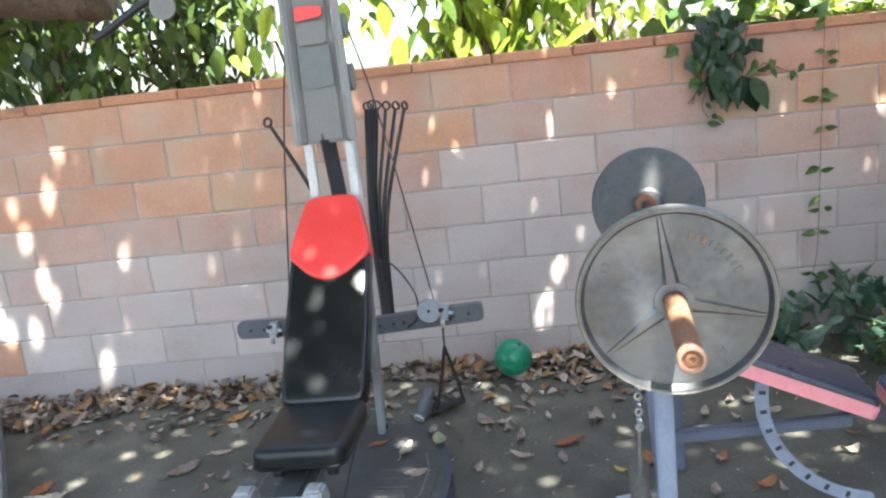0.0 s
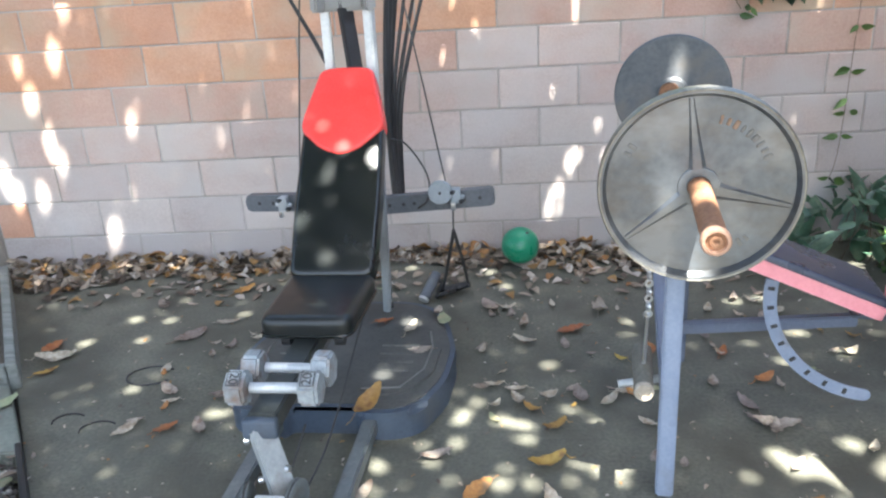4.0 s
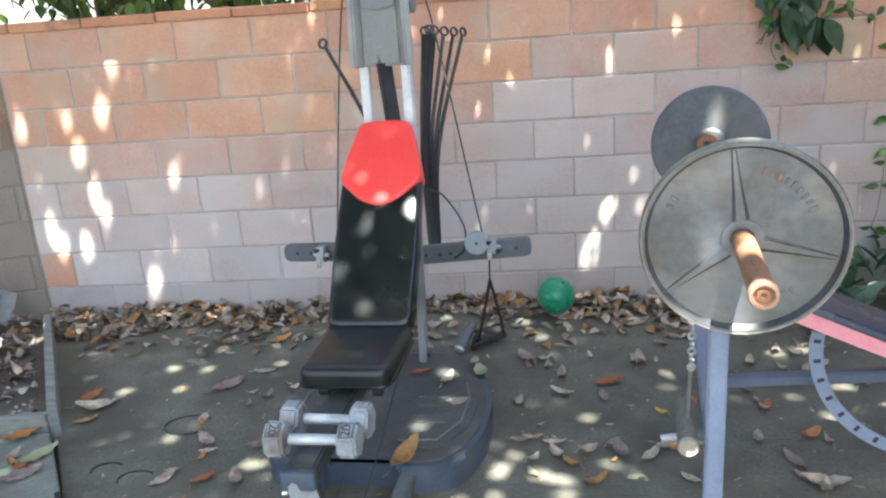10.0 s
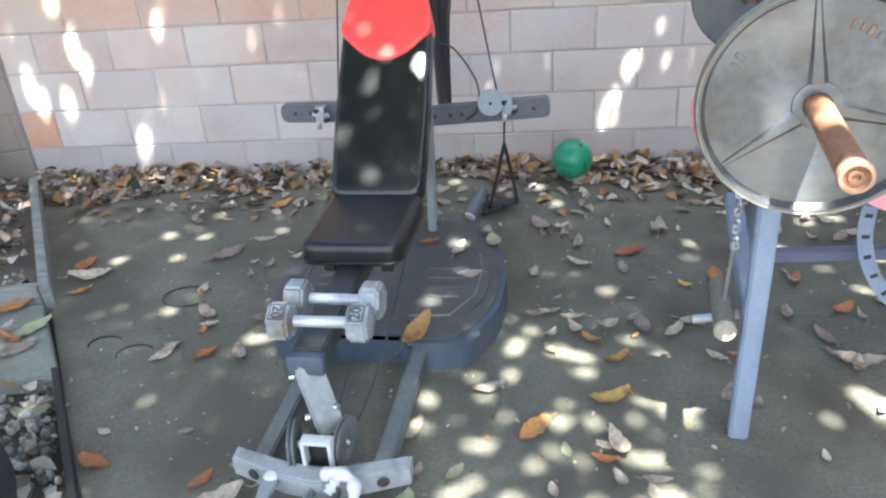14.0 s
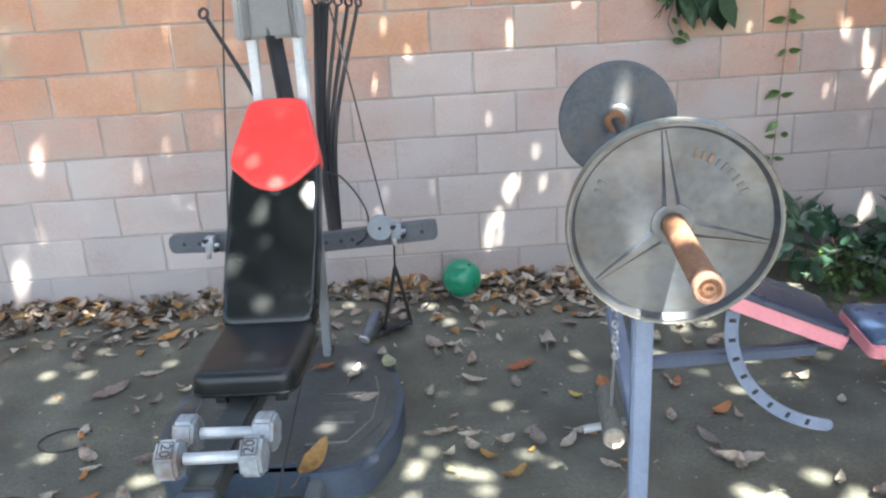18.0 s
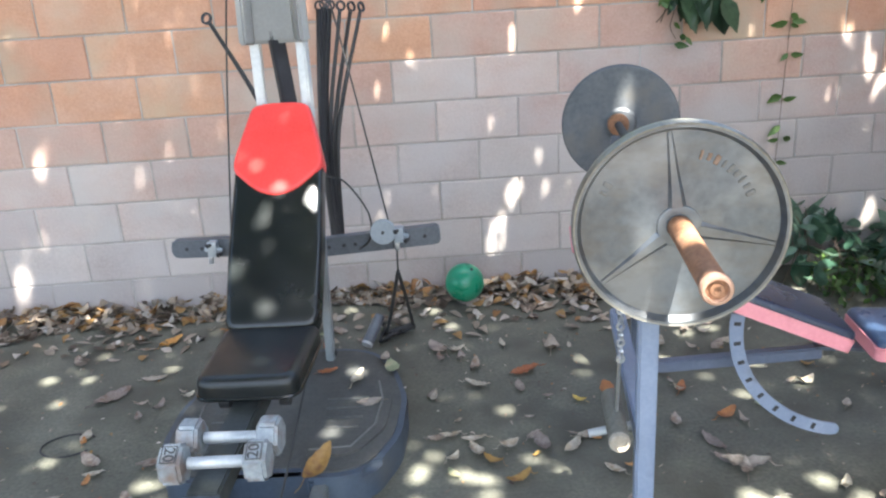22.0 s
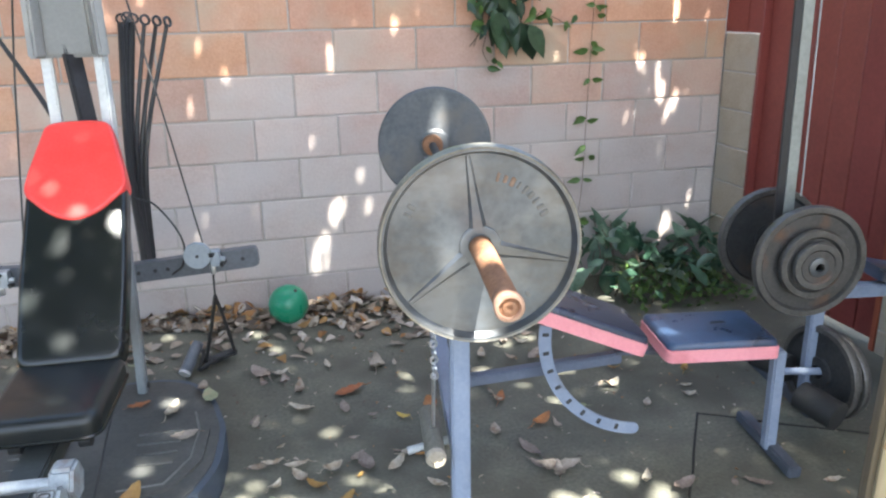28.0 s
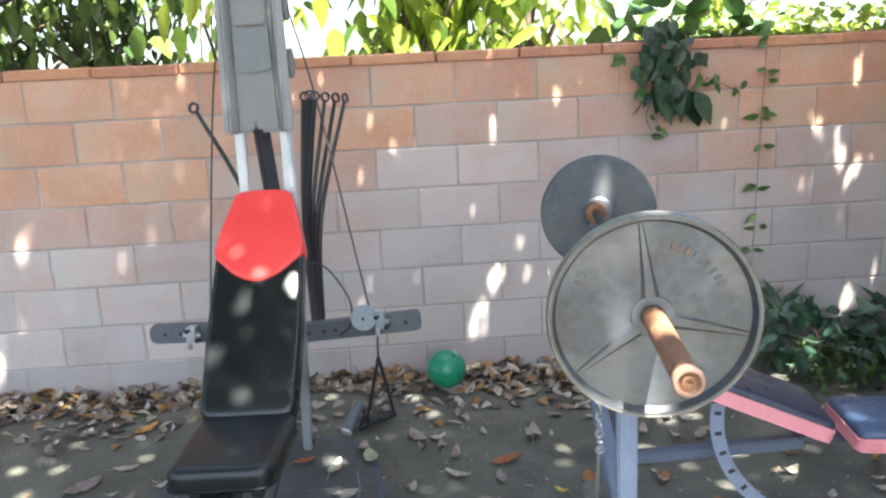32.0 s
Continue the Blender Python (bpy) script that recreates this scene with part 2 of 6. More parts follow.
M = dict(
    block_blush=noisy("block_blush", (0.42, 0.32, 0.28), (0.56, 0.445, 0.395), 3, 90, 0.9, bump=0.35, vary=0.12, stain=(0.48, 0.43, 0.40), amount=0.9, spread=2.2, veil=((0.53, 0.475, 0.445), 1.7, 0.75)),
    block_peach=noisy("block_peach", (0.45, 0.275, 0.205), (0.585, 0.385, 0.305), 3, 90, 0.9, bump=0.35, vary=0.12, stain=(0.47, 0.385, 0.32), amount=0.8, spread=2.2, veil=((0.53, 0.475, 0.445), 1.7, 0.22)),
    limb_bark=noisy("limb_bark", (0.05, 0.034, 0.022), (0.17, 0.118, 0.08), 14, 70, 0.95, bump=1.0),
    # leaf greens darkened to stand for trees in shade
    hedge_shaded=leafy("hedge_shaded", [(0.020, 0.042, 0.014), (0.042, 0.082, 0.020), (0.105, 0.155, 0.032)], 0.3, 0.4),
    olive=noisy("olive", (0.085, 0.080, 0.062), (0.17, 0.16, 0.13), 14, 90, 0.75, bump=0.2),
    bush=leafy("bush", [(0.034, 0.082, 0.054), (0.068, 0.135, 0.088), (0.14, 0.215, 0.15)], 0.25, 0.2),
    hexbar=noisy("hexbar", (0.32, 0.345, 0.36), (0.46, 0.485, 0.50), 14, 90, 0.4, 0.3, bump=0.1),
    rail_black=noisy("rail_black", (0.026, 0.030, 0.030), (0.050, 0.056, 0.054), 8, 80, 0.55, bump=0.1, stain=(0.09, 0.085, 0.075), amount=0.3, spread=9),
    # side wall tones, darker and browner than the back wall's
    mortar_taupe=noisy("mortar_taupe", (0.19, 0.155, 0.125), (0.27, 0.23, 0.19), 8, 120, 0.95, bump=0.4, veil=((0.25, 0.21, 0.175), 1.5, 0.8)),
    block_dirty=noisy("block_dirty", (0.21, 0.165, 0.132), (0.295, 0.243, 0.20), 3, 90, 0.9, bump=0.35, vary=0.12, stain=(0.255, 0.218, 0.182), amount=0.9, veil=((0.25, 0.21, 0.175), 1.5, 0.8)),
    rim_brown=noisy("rim_brown", (0.058, 0.055, 0.052), (0.135, 0.128, 0.12), 9, 90, 0.42, 0.4, bump=0.3),
    leg_grey=noisy("leg_grey", (0.10, 0.115, 0.115), (0.155, 0.17, 0.17), 10, 80, 0.5, 0.1, bump=0.08, stain=(0.12, 0.10, 0.085), amount=0.3, spread=9),
    steel_foot=noisy("steel_foot", (0.26, 0.285, 0.295), (0.37, 0.395, 0.405), 10, 80, 0.38, 0.2, bump=0.05, stain=(0.17, 0.165, 0.155), amount=0.3, spread=9),
    block_orange=noisy("block_orange", (0.465, 0.235, 0.145), (0.605, 0.345, 0.23), 3, 90, 0.9, bump=0.35, vary=0.14, stain=(0.46, 0.345, 0.245), amount=0.7, spread=2.2, veil=((0.53, 0.475, 0.445), 1.7, 0.22)),
    block_foot=noisy("block_foot", (0.345, 0.285, 0.262), (0.455, 0.388, 0.358), 3, 90, 0.9, bump=0.35, vary=0.06, stain=(0.40, 0.36, 0.34), amount=0.9, spread=2.2, veil=((0.42, 0.375, 0.355), 1.7, 0.75)),
    block_salmon=noisy("block_salmon", (0.43, 0.30, 0.25), (0.57, 0.42, 0.36), 3, 90, 0.9, bump=0.35, vary=0.14, stain=(0.47, 0.41, 0.37), amount=0.9, spread=2.2, veil=((0.53, 0.475, 0.445), 1.7, 0.75)),
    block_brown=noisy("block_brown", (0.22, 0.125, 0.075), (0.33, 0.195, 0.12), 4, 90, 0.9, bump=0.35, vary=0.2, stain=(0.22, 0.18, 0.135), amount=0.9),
    block_grey=noisy("block_grey", (0.41, 0.34, 0.305), (0.55, 0.468, 0.425), 3, 90, 0.9, bump=0.35, vary=0.14, stain=(0.49, 0.45, 0.43), amount=0.9, spread=2.2, veil=((0.53, 0.475, 0.445), 1.7, 0.75)),
    block_tan=noisy("block_tan", (0.30, 0.24, 0.175), (0.42, 0.35, 0.265), 5, 90, 0.9, bump=0.35, vary=0.14, stain=(0.34, 0.295, 0.24), amount=0.6),
    cap=noisy("cap", (0.40, 0.18, 0.10), (0.55, 0.27, 0.16), 9, 80, 0.9, bump=0.5, vary=0.2, stain=(0.12, 0.10, 0.08), amount=0.2, spread=7),
    mortar=noisy("mortar", (0.27, 0.242, 0.21), (0.41, 0.375, 0.332), 5, 120, 0.95, bump=0.4, stain=(0.48, 0.44, 0.405), amount=0.5, spread=2.5, veil=((0.53, 0.475, 0.445), 1.7, 0.6)),
    concrete=noisy("concrete", (0.066, 0.065, 0.051), (0.180, 0.177, 0.139), 2.4, 75, 0.82, bump=0.4, stain=(0.077, 0.074, 0.058), amount=1.0, spread=2.6),
    joint=noisy("joint", (0.02, 0.02, 0.018), (0.04, 0.038, 0.035), 20, 90, 0.95),
    soil=noisy("soil", (0.05, 0.042, 0.034), (0.12, 0.10, 0.08), 6, 60, 0.95, bump=0.6),
    red_paint=noisy("red_paint", (0.17, 0.032, 0.026), (0.235, 0.050, 0.038), 3, 60, 0.55, bump=0.1, vary=0.1),
    red_trim=noisy("red_trim", (0.24, 0.055, 0.03), (0.31, 0.08, 0.04), 3, 60, 0.55, bump=0.1),
    chrome=noisy("chrome", (0.55, 0.56, 0.57), (0.75, 0.76, 0.77), 20, 90, 0.35, 1.0, bump=0.05),
    steel_grey=noisy("steel_grey", (0.17, 0.188, 0.20), (0.25, 0.27, 0.285), 12, 80, 0.42, 0.1, bump=0.05, stain=(0.15, 0.14, 0.13), amount=0.3),
    steel_light=noisy("steel_light", (0.46, 0.48, 0.48), (0.60, 0.62, 0.61), 10, 80, 0.4, 0.1, bump=0.04),
    shroud_green=noisy("shroud_green", (0.13, 0.145, 0.14), (0.17, 0.185, 0.18), 6, 90, 0.45, bump=0.05),
    shroud=noisy("shroud", (0.165, 0.165, 0.157), (0.21, 0.21, 0.20), 6, 90, 0.5, bump=0.05),
    shroud_pale=noisy("shroud_pale", (0.235, 0.235, 0.225), (0.30, 0.30, 0.29), 6, 90, 0.5, bump=0.05),
    wing=noisy("wing", (0.075, 0.083, 0.095), (0.12, 0.13, 0.145), 10, 80, 0.45, bump=0.05),
    base_blue=noisy("base_blue", (0.042, 0.057, 0.080), (0.066, 0.087, 0.118), 5, 70, 0.55, bump=0.08, stain=(0.07, 0.07, 0.066), amount=0.45),
    base_black=noisy("base_black", (0.046, 0.047, 0.045), (0.090, 0.090, 0.084), 7, 80, 0.7, bump=0.2, stain=(0.13, 0.12, 0.105), amount=0.5, spread=4),
    base_line=noisy("base_line", (0.10, 0.10, 0.095), (0.17, 0.17, 0.16), 9, 70, 0.6),
    vinyl_seat=noisy("vinyl_seat", (0.006, 0.008, 0.008), (0.012, 0.014, 0.014), 8, 120, 0.36, bump=0.05),
    vinyl=noisy("vinyl", (0.006, 0.008, 0.008), (0.012, 0.014, 0.014), 8, 120, 0.24, bump=0.03),
    vinyl_red=noisy("vinyl_red", (0.74, 0.045, 0.038), (0.85, 0.072, 0.062), 6, 120, 0.34, bump=0.05),
    # bench cover blues raised to hold the sky's reflection, the seat's most
    vinyl_blue_sheen=noisy("vinyl_blue_sheen", (0.024, 0.044, 0.088), (0.048, 0.082, 0.150), 3.5, 110, 0.28, bump=0.05, stain=(0.012, 0.014, 0.02), amount=0.6, spread=4),
    vinyl_navy=noisy("vinyl_navy", (0.018, 0.025, 0.044), (0.036, 0.048, 0.081), 4, 110, 0.28, bump=0.05, stain=(0.035, 0.04, 0.052), amount=0.3, spread=6),
    pad_pink=noisy("pad_pink", (0.74, 0.26, 0.29), (0.86, 0.36, 0.39), 5, 110, 0.45, bump=0.06, stain=(0.64, 0.21, 0.23), amount=0.3, spread=9),
    rubber=noisy("rubber", (0.012, 0.012, 0.013), (0.028, 0.028, 0.028), 10, 120, 0.65, bump=0.1),
    rod=noisy("rod", (0.016, 0.016, 0.018), (0.03, 0.03, 0.032), 10, 120, 0.4),
    cable=noisy("cable", (0.022, 0.022, 0.022), (0.045, 0.045, 0.045), 10, 120, 0.5),
    cast=noisy("cast", (0.076, 0.087, 0.100), (0.135, 0.150, 0.168), 4.5, 55, 0.34, 0.6, bump=0.14, stain=(0.185, 0.195, 0.205), amount=0.6, spread=8, veil=((0.105, 0.094, 0.08), 9, 0.6)),
    cast_rim=noisy("cast_rim", (0.10, 0.095, 0.08), (0.25, 0.235, 0.20), 12, 90, 0.45, 0.4, bump=0.3),
    cast_dark=noisy("cast_dark", (0.022, 0.023, 0.025), (0.055, 0.056, 0.058), 7, 90, 0.55, 0.3, bump=0.2, stain=(0.085, 0.06, 0.045), amount=0.2, spread=6),
    cast_blue=noisy("cast_blue", (0.060, 0.066, 0.074), (0.120, 0.127, 0.135), 6, 60, 0.6, 0.25, bump=0.15, stain=(0.13, 0.12, 0.11), amount=0.3, spread=6),
    post_steel=noisy("post_steel", (0.20, 0.212, 0.198), (0.30, 0.315, 0.295), 9, 80, 0.45, 0.2, bump=0.05, stain=(0.26, 0.265, 0.21), amount=0.5, spread=3),
    cast_brown=noisy("cast_brown", (0.046, 0.044, 0.043), (0.105, 0.100, 0.096), 7, 90, 0.42, 0.4, bump=0.25, stain=(0.15, 0.085, 0.055), amount=0.25, spread=8),
    tarp=noisy("tarp", (0.012, 0.012, 0.012), (0.04, 0.04, 0.038), 9, 60, 0.5, bump=0.3),
    worn_end=noisy("worn_end", (0.24, 0.20, 0.155), (0.38, 0.34, 0.275), 20, 90, 0.7),
    pulley=noisy("pulley", (0.23, 0.265, 0.29), (0.31, 0.345, 0.37), 12, 80, 0.42),
    copper_end=noisy("copper_end", (0.33, 0.185, 0.12), (0.50, 0.32, 0.23), 30, 110, 0.6, 0.2, bump=0.2, stain=(0.22, 0.11, 0.065), amount=0.4, spread=30),
    rust=noisy("rust", (0.17, 0.075, 0.038), (0.34, 0.175, 0.095), 16, 110, 0.75, 0.2, bump=0.35, stain=(0.10, 0.06, 0.04), amount=0.4, spread=22),
    letter=noisy("letter", (0.10, 0.10, 0.098), (0.17, 0.168, 0.16), 12, 90, 0.5, 0.4),
    letter_rust=noisy("letter_rust", (0.15, 0.10, 0.07), (0.25, 0.165, 0.115), 40, 120, 0.7, 0.2),
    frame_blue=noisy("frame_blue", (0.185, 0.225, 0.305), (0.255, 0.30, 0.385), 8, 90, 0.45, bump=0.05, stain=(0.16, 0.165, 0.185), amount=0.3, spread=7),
    # two darker copies of the frame blue, with shade put into the colour
    frame_half_lit=noisy("frame_half_lit", (0.095, 0.115, 0.16), (0.14, 0.165, 0.22), 8, 90, 0.45, bump=0.05),
    frame_shaded=noisy("frame_shaded", (0.055, 0.064, 0.082), (0.095, 0.108, 0.135), 8, 90, 0.5, bump=0.05),
    hexpaint=noisy("hexpaint", (0.20, 0.23, 0.245), (0.37, 0.40, 0.415), 18, 90, 0.5, 0.2, bump=0.3, stain=(0.20, 0.15, 0.125), amount=0.8, spread=17),
    mark_grey=noisy("mark_grey", (0.03, 0.03, 0.032), (0.065, 0.064, 0.062), 30, 120, 0.6, bump=0.1),
    ink=noisy("ink", (0.02, 0.02, 0.022), (0.035, 0.035, 0.035), 12, 90, 0.6),
    ball=noisy("ball", (0.012, 0.20, 0.105), (0.022, 0.27, 0.15), 5, 120, 0.3, bump=0.02, stain=(0.05, 0.22, 0.13), amount=0.2),
    timber=planky("timber", (0.265, 0.205, 0.118), (0.425, 0.345, 0.21), (26, 26, 2.6), 0.8),
    side_brown=planky("side_brown", (0.10, 0.075, 0.045), (0.19, 0.145, 0.09), (40, 40, 3), 0.85),
    knot=noisy("knot", (0.17, 0.11, 0.055), (0.27, 0.185, 0.095), 60, 150, 0.8),
    oldwood=planky("oldwood", (0.13, 0.14, 0.125), (0.25, 0.26, 0.24), (5, 40, 40), 0.85),
    slabwood=noisy("slabwood", (0.135, 0.150, 0.125), (0.235, 0.25, 0.212), 3, 50, 0.85, bump=0.3, stain=(0.12, 0.105, 0.08), amount=0.6, spread=5),
    bark=noisy("bark", (0.05, 0.036, 0.026), (0.17, 0.125, 0.092), 18, 80, 0.95, bump=1.0),
    bark_pale=noisy("bark_pale", (0.045, 0.040, 0.034), (0.24, 0.22, 0.195), 8, 45, 0.95, bump=1.0),
    log_end=noisy("log_end", (0.07, 0.04, 0.027), (0.15, 0.085, 0.052), 14, 60, 0.9, bump=0.6),
    pebble=noisy("pebble", (0.13, 0.118, 0.105), (0.36, 0.335, 0.305), 9, 60, 0.85, bump=0.25, vary=1.1, island=True),
    tyre=noisy("tyre", (0.018, 0.018, 0.019), (0.038, 0.037, 0.036), 6, 120, 0.7, bump=0.1),
    rim_blue=noisy("rim_blue", (0.10, 0.15, 0.19), (0.16, 0.22, 0.27), 6, 90, 0.45, 0.3),
    terracotta=noisy("terracotta", (0.15, 0.055, 0.028), (0.235, 0.095, 0.05), 8, 80, 0.9, bump=0.2),
    bluefilm=noisy("bluefilm", (0.07, 0.14, 0.33), (0.30, 0.37, 0.46), 16, 60, 0.25, bump=0.3),
    whitefilm=noisy("whitefilm", (0.46, 0.46, 0.46), (0.62, 0.62, 0.61), 14, 60, 0.5, bump=0.3),
    litter=leafy("litter", [(0.17, 0.125, 0.09), (0.27, 0.215, 0.165), (0.25, 0.12, 0.04), (0.35, 0.30, 0.25), (0.07, 0.05, 0.036), (0.27, 0.155, 0.055), (0.22, 0.18, 0.14), (0.40, 0.36, 0.315), (0.105, 0.077, 0.055), (0.29, 0.235, 0.18)], 0.0, 0.65, 0.4),
    leaf_dry=noisy("leaf_dry", (0.17, 0.135, 0.105), (0.40, 0.345, 0.285), 26, 90, 0.7, vary=0.7, stain=(0.18, 0.11, 0.065), amount=0.5, spread=20),
    leaf_orange=noisy("leaf_orange", (0.28, 0.10, 0.03), (0.46, 0.21, 0.065), 24, 90, 0.65, vary=0.5, stain=(0.22, 0.13, 0.07), amount=0.5, spread=20),
    leaf_yellow=noisy("leaf_yellow", (0.26, 0.145, 0.03), (0.42, 0.28, 0.075), 24, 90, 0.6, vary=0.5, stain=(0.20, 0.10, 0.04), amount=0.6, spread=25),
    leaf_green=noisy("leaf_green", (0.17, 0.19, 0.105), (0.30, 0.32, 0.195), 20, 90, 0.6, vary=0.4, stain=(0.30, 0.26, 0.16), amount=0.5, spread=20),
    crown=leafy("crown", [(0.045, 0.09, 0.022), (0.07, 0.125, 0.03), (0.10, 0.16, 0.04)], 0.25),
    hedge=leafy("hedge", [(0.06, 0.12, 0.022), (0.16, 0.24, 0.035), (0.32, 0.39, 0.06)], 0.6, 0.4),
    ivy=leafy("ivy", [(0.016, 0.036, 0.022), (0.030, 0.060, 0.034), (0.055, 0.095, 0.05)], 0.2, 0.34),
    ivy_bright=leafy("ivy_bright", [(0.034, 0.080, 0.022), (0.062, 0.125, 0.034), (0.095, 0.165, 0.042)], 0.25, 0.45),
)

# thin clear plastic
M["film_clear"], _fn, _fl, _fb = shader("film_clear", 0.12)
_fb.inputs["Base Color"].default_value = (0.82, 0.84, 0.86, 1)
_fb.inputs["Transmission Weight"].default_value = 0.8
_fb.inputs["IOR"].default_value = 1.12


# ---- mesh helpers ----
def solid(name, bm, material, parent=None, label="", smooth=True, m=None):
    me = bpy.data.meshes.new(name)
    bmesh.ops.recalc_face_normals(bm, faces=bm.faces[:])
    bm.to_mesh(me)
    bm.free()
    me.materials.append(M[material] if isinstance(material, str) else material)
    if smooth:
        me.shade_smooth()
        me.set_sharp_from_angle(angle=radians(38))
    ob = new(name, me)
    if parent:
        ob.parent = parent
    if label:
        ob["label"] = label
    if m is not None:
        ob.matrix_local = m
    return ob


def part(name, bm, material, parent, label=""):
    return solid(name, bm, material, parent, label)


def thing(name, m, label, category, group="", kind=""):
    ob = new(name)
    ob.matrix_basis = m
    ob.empty_display_size = 0.1
    return tagged(ob, label, category, group, kind)


def mesh():
    return bmesh.new()


def box(bm, c, s, rot=(0, 0, 0), bevel=0.0, seg=2):
    """A box of size s round c, its edges rounded."""
    r = bmesh.ops.create_cube(bm, size=1)
    vs = r["verts"]
    bmesh.ops.scale(bm, vec=s, verts=vs)
    if bevel:
        es = list({e for v in vs for e in v.link_edges})
        r = bmesh.ops.bevel(bm, geom=es, offset=bevel, segments=seg, affect="EDGES", profile=0.5)
        vs = list({v for f in r["faces"] for v in f.verts} | {v for v in vs if v.is_valid})
    bmesh.ops.transform(bm, matrix=pose(*c, *rot), verts=vs)
    return bm


def beam(bm, a, b, w, h, bevel=0.004, twist=0.0):
    """A square tube of width w and height h from a to b."""
    a, b = Vector(a), Vector(b)
    d = b - a
    r = bmesh.ops.create_cube(bm, size=1)
    vs = r["verts"]
    bmesh.ops.scale(bm, vec=(w, h, d.length), verts=vs)
    if bevel:
        es = list({e for v in vs for e in v.link_edges})
        r = bmesh.ops.bevel(bm, geom=es, offset=bevel, segments=2, affect="EDGES")
        vs = list({v for f in r["faces"] for v in f.verts} | {v for v in vs if v.is_valid})
    q = d.to_track_quat("Z", "Y").to_matrix().to_4x4()
    bmesh.ops.transform(bm, matrix=Matrix.Translation((a + b) / 2) @ q @ pose(0, 0, 0, 0, 0, twist), verts=vs)
    return bm


def rod(bm, a, b, r0, r1=None, seg=16):
    a, b = Vector(a), Vector(b)
    d = b - a
    r = bmesh.ops.create_cone(bm, cap_ends=True, segments=seg, radius1=r0, radius2=r0 if r1 is None else r1, depth=d.length)
    q = d.to_track_quat("Z", "Y").to_matrix().to_4x4()
    bmesh.ops.transform(bm, matrix=Matrix.Translation((a + b) / 2) @ q, verts=r["verts"])
    return bm


def hose(bm, pts, r, seg=8):
    """A round bar along points, r a radius or one for each point."""
    pts = [Vector(p) for p in pts]
    rings = []
    up = Vector((0.31, 0.2, 0.93))
    for i, p in enumerate(pts):
        d = (pts[min(i + 1, len(pts) - 1)] - pts[max(i - 1, 0)]).normalized()
        s = d.cross(up).normalized()
        t = d.cross(s).normalized()
        rad = r[i] if isinstance(r, (list, tuple)) else r
        rings.append([bm.verts.new(p + rad * (math.cos(k * math.tau / seg) * s + math.sin(k * math.tau / seg) * t)) for k in range(seg)])
    for a, b in zip(rings, rings[1:]):
        for k in range(seg):
            bm.faces.new((a[k], a[(k + 1) % seg], b[(k + 1) % seg], b[k]))
    bm.faces.new(rings[0])
    bm.faces.new(rings[-1][::-1])
    return bm


def arc(pts, n=24):
    """A smooth curve through points."""
    pts = [Vector(p) for p in pts]
    p = [2 * pts[0] - pts[1], *pts, 2 * pts[-1] - pts[-2]]
    out = []
    spans = len(pts) - 1
    for k in range(n + 1):
        u = k / n * spans
        i = min(int(u), spans - 1)
        t = u - i
        a, b, c, d = p[i : i + 4]
        out.append(0.5 * (2 * b + (c - a) * t + (2 * a - 5 * b + 4 * c - d) * t * t + (3 * b - a - 3 * c + d) * t**3))
    return out


def lathe(bm, profile, m=None, seg=48):
    """Turns (radius, height) about z, closed when the profile is."""
    rings = []
    for r, z in profile:
        if r < 1e-6:
            rings.append([bm.verts.new((0, 0, z))])
        else:
            rings.append([bm.verts.new((r * math.cos(k * math.tau / seg), r * math.sin(k * math.tau / seg), z)) for k in range(seg)])
    for a, b in zip(rings, rings[1:]):
        for k in range(seg):
            j = (k + 1) % seg
            if len(a) == 1 and len(b) == 1:
                continue
            if len(a) == 1:
                bm.faces.new((a[0], b[j], b[k]))
            elif len(b) == 1:
                bm.faces.new((a[k], a[j], b[0]))
            else:
                bm.faces.new((a[k], a[j], b[j], b[k]))
    if m is not None:
        bmesh.ops.transform(bm, matrix=m, verts=[v for r in rings for v in r])
    return bm


def slab(bm, outline, z0, z1, bevel=0.0, m=None, seg=2):
    """An outline in x, y raised from z0 to z1, its upper edge rounded."""
    lo = [bm.verts.new((x, y, z0)) for x, y in outline]
    hi = [bm.verts.new((x, y, z1)) for x, y in outline]
    bm.faces.new(lo[::-1])
    top = bm.faces.new(hi)
    n = len(lo)
    for k in range(n):
        bm.faces.new((lo[k], lo[(k + 1) % n], hi[(k + 1) % n], hi[k]))
    vs = set(lo + hi)
    if bevel:
        r = bmesh.ops.bevel(bm, geom=list(top.edges), offset=bevel, segments=seg, affect="EDGES")
        vs = {v for v in vs if v.is_valid} | {v for f in r["faces"] for v in f.verts}
    if m is not None:
        bmesh.ops.transform(bm, matrix=m, verts=list(vs))
    return bm


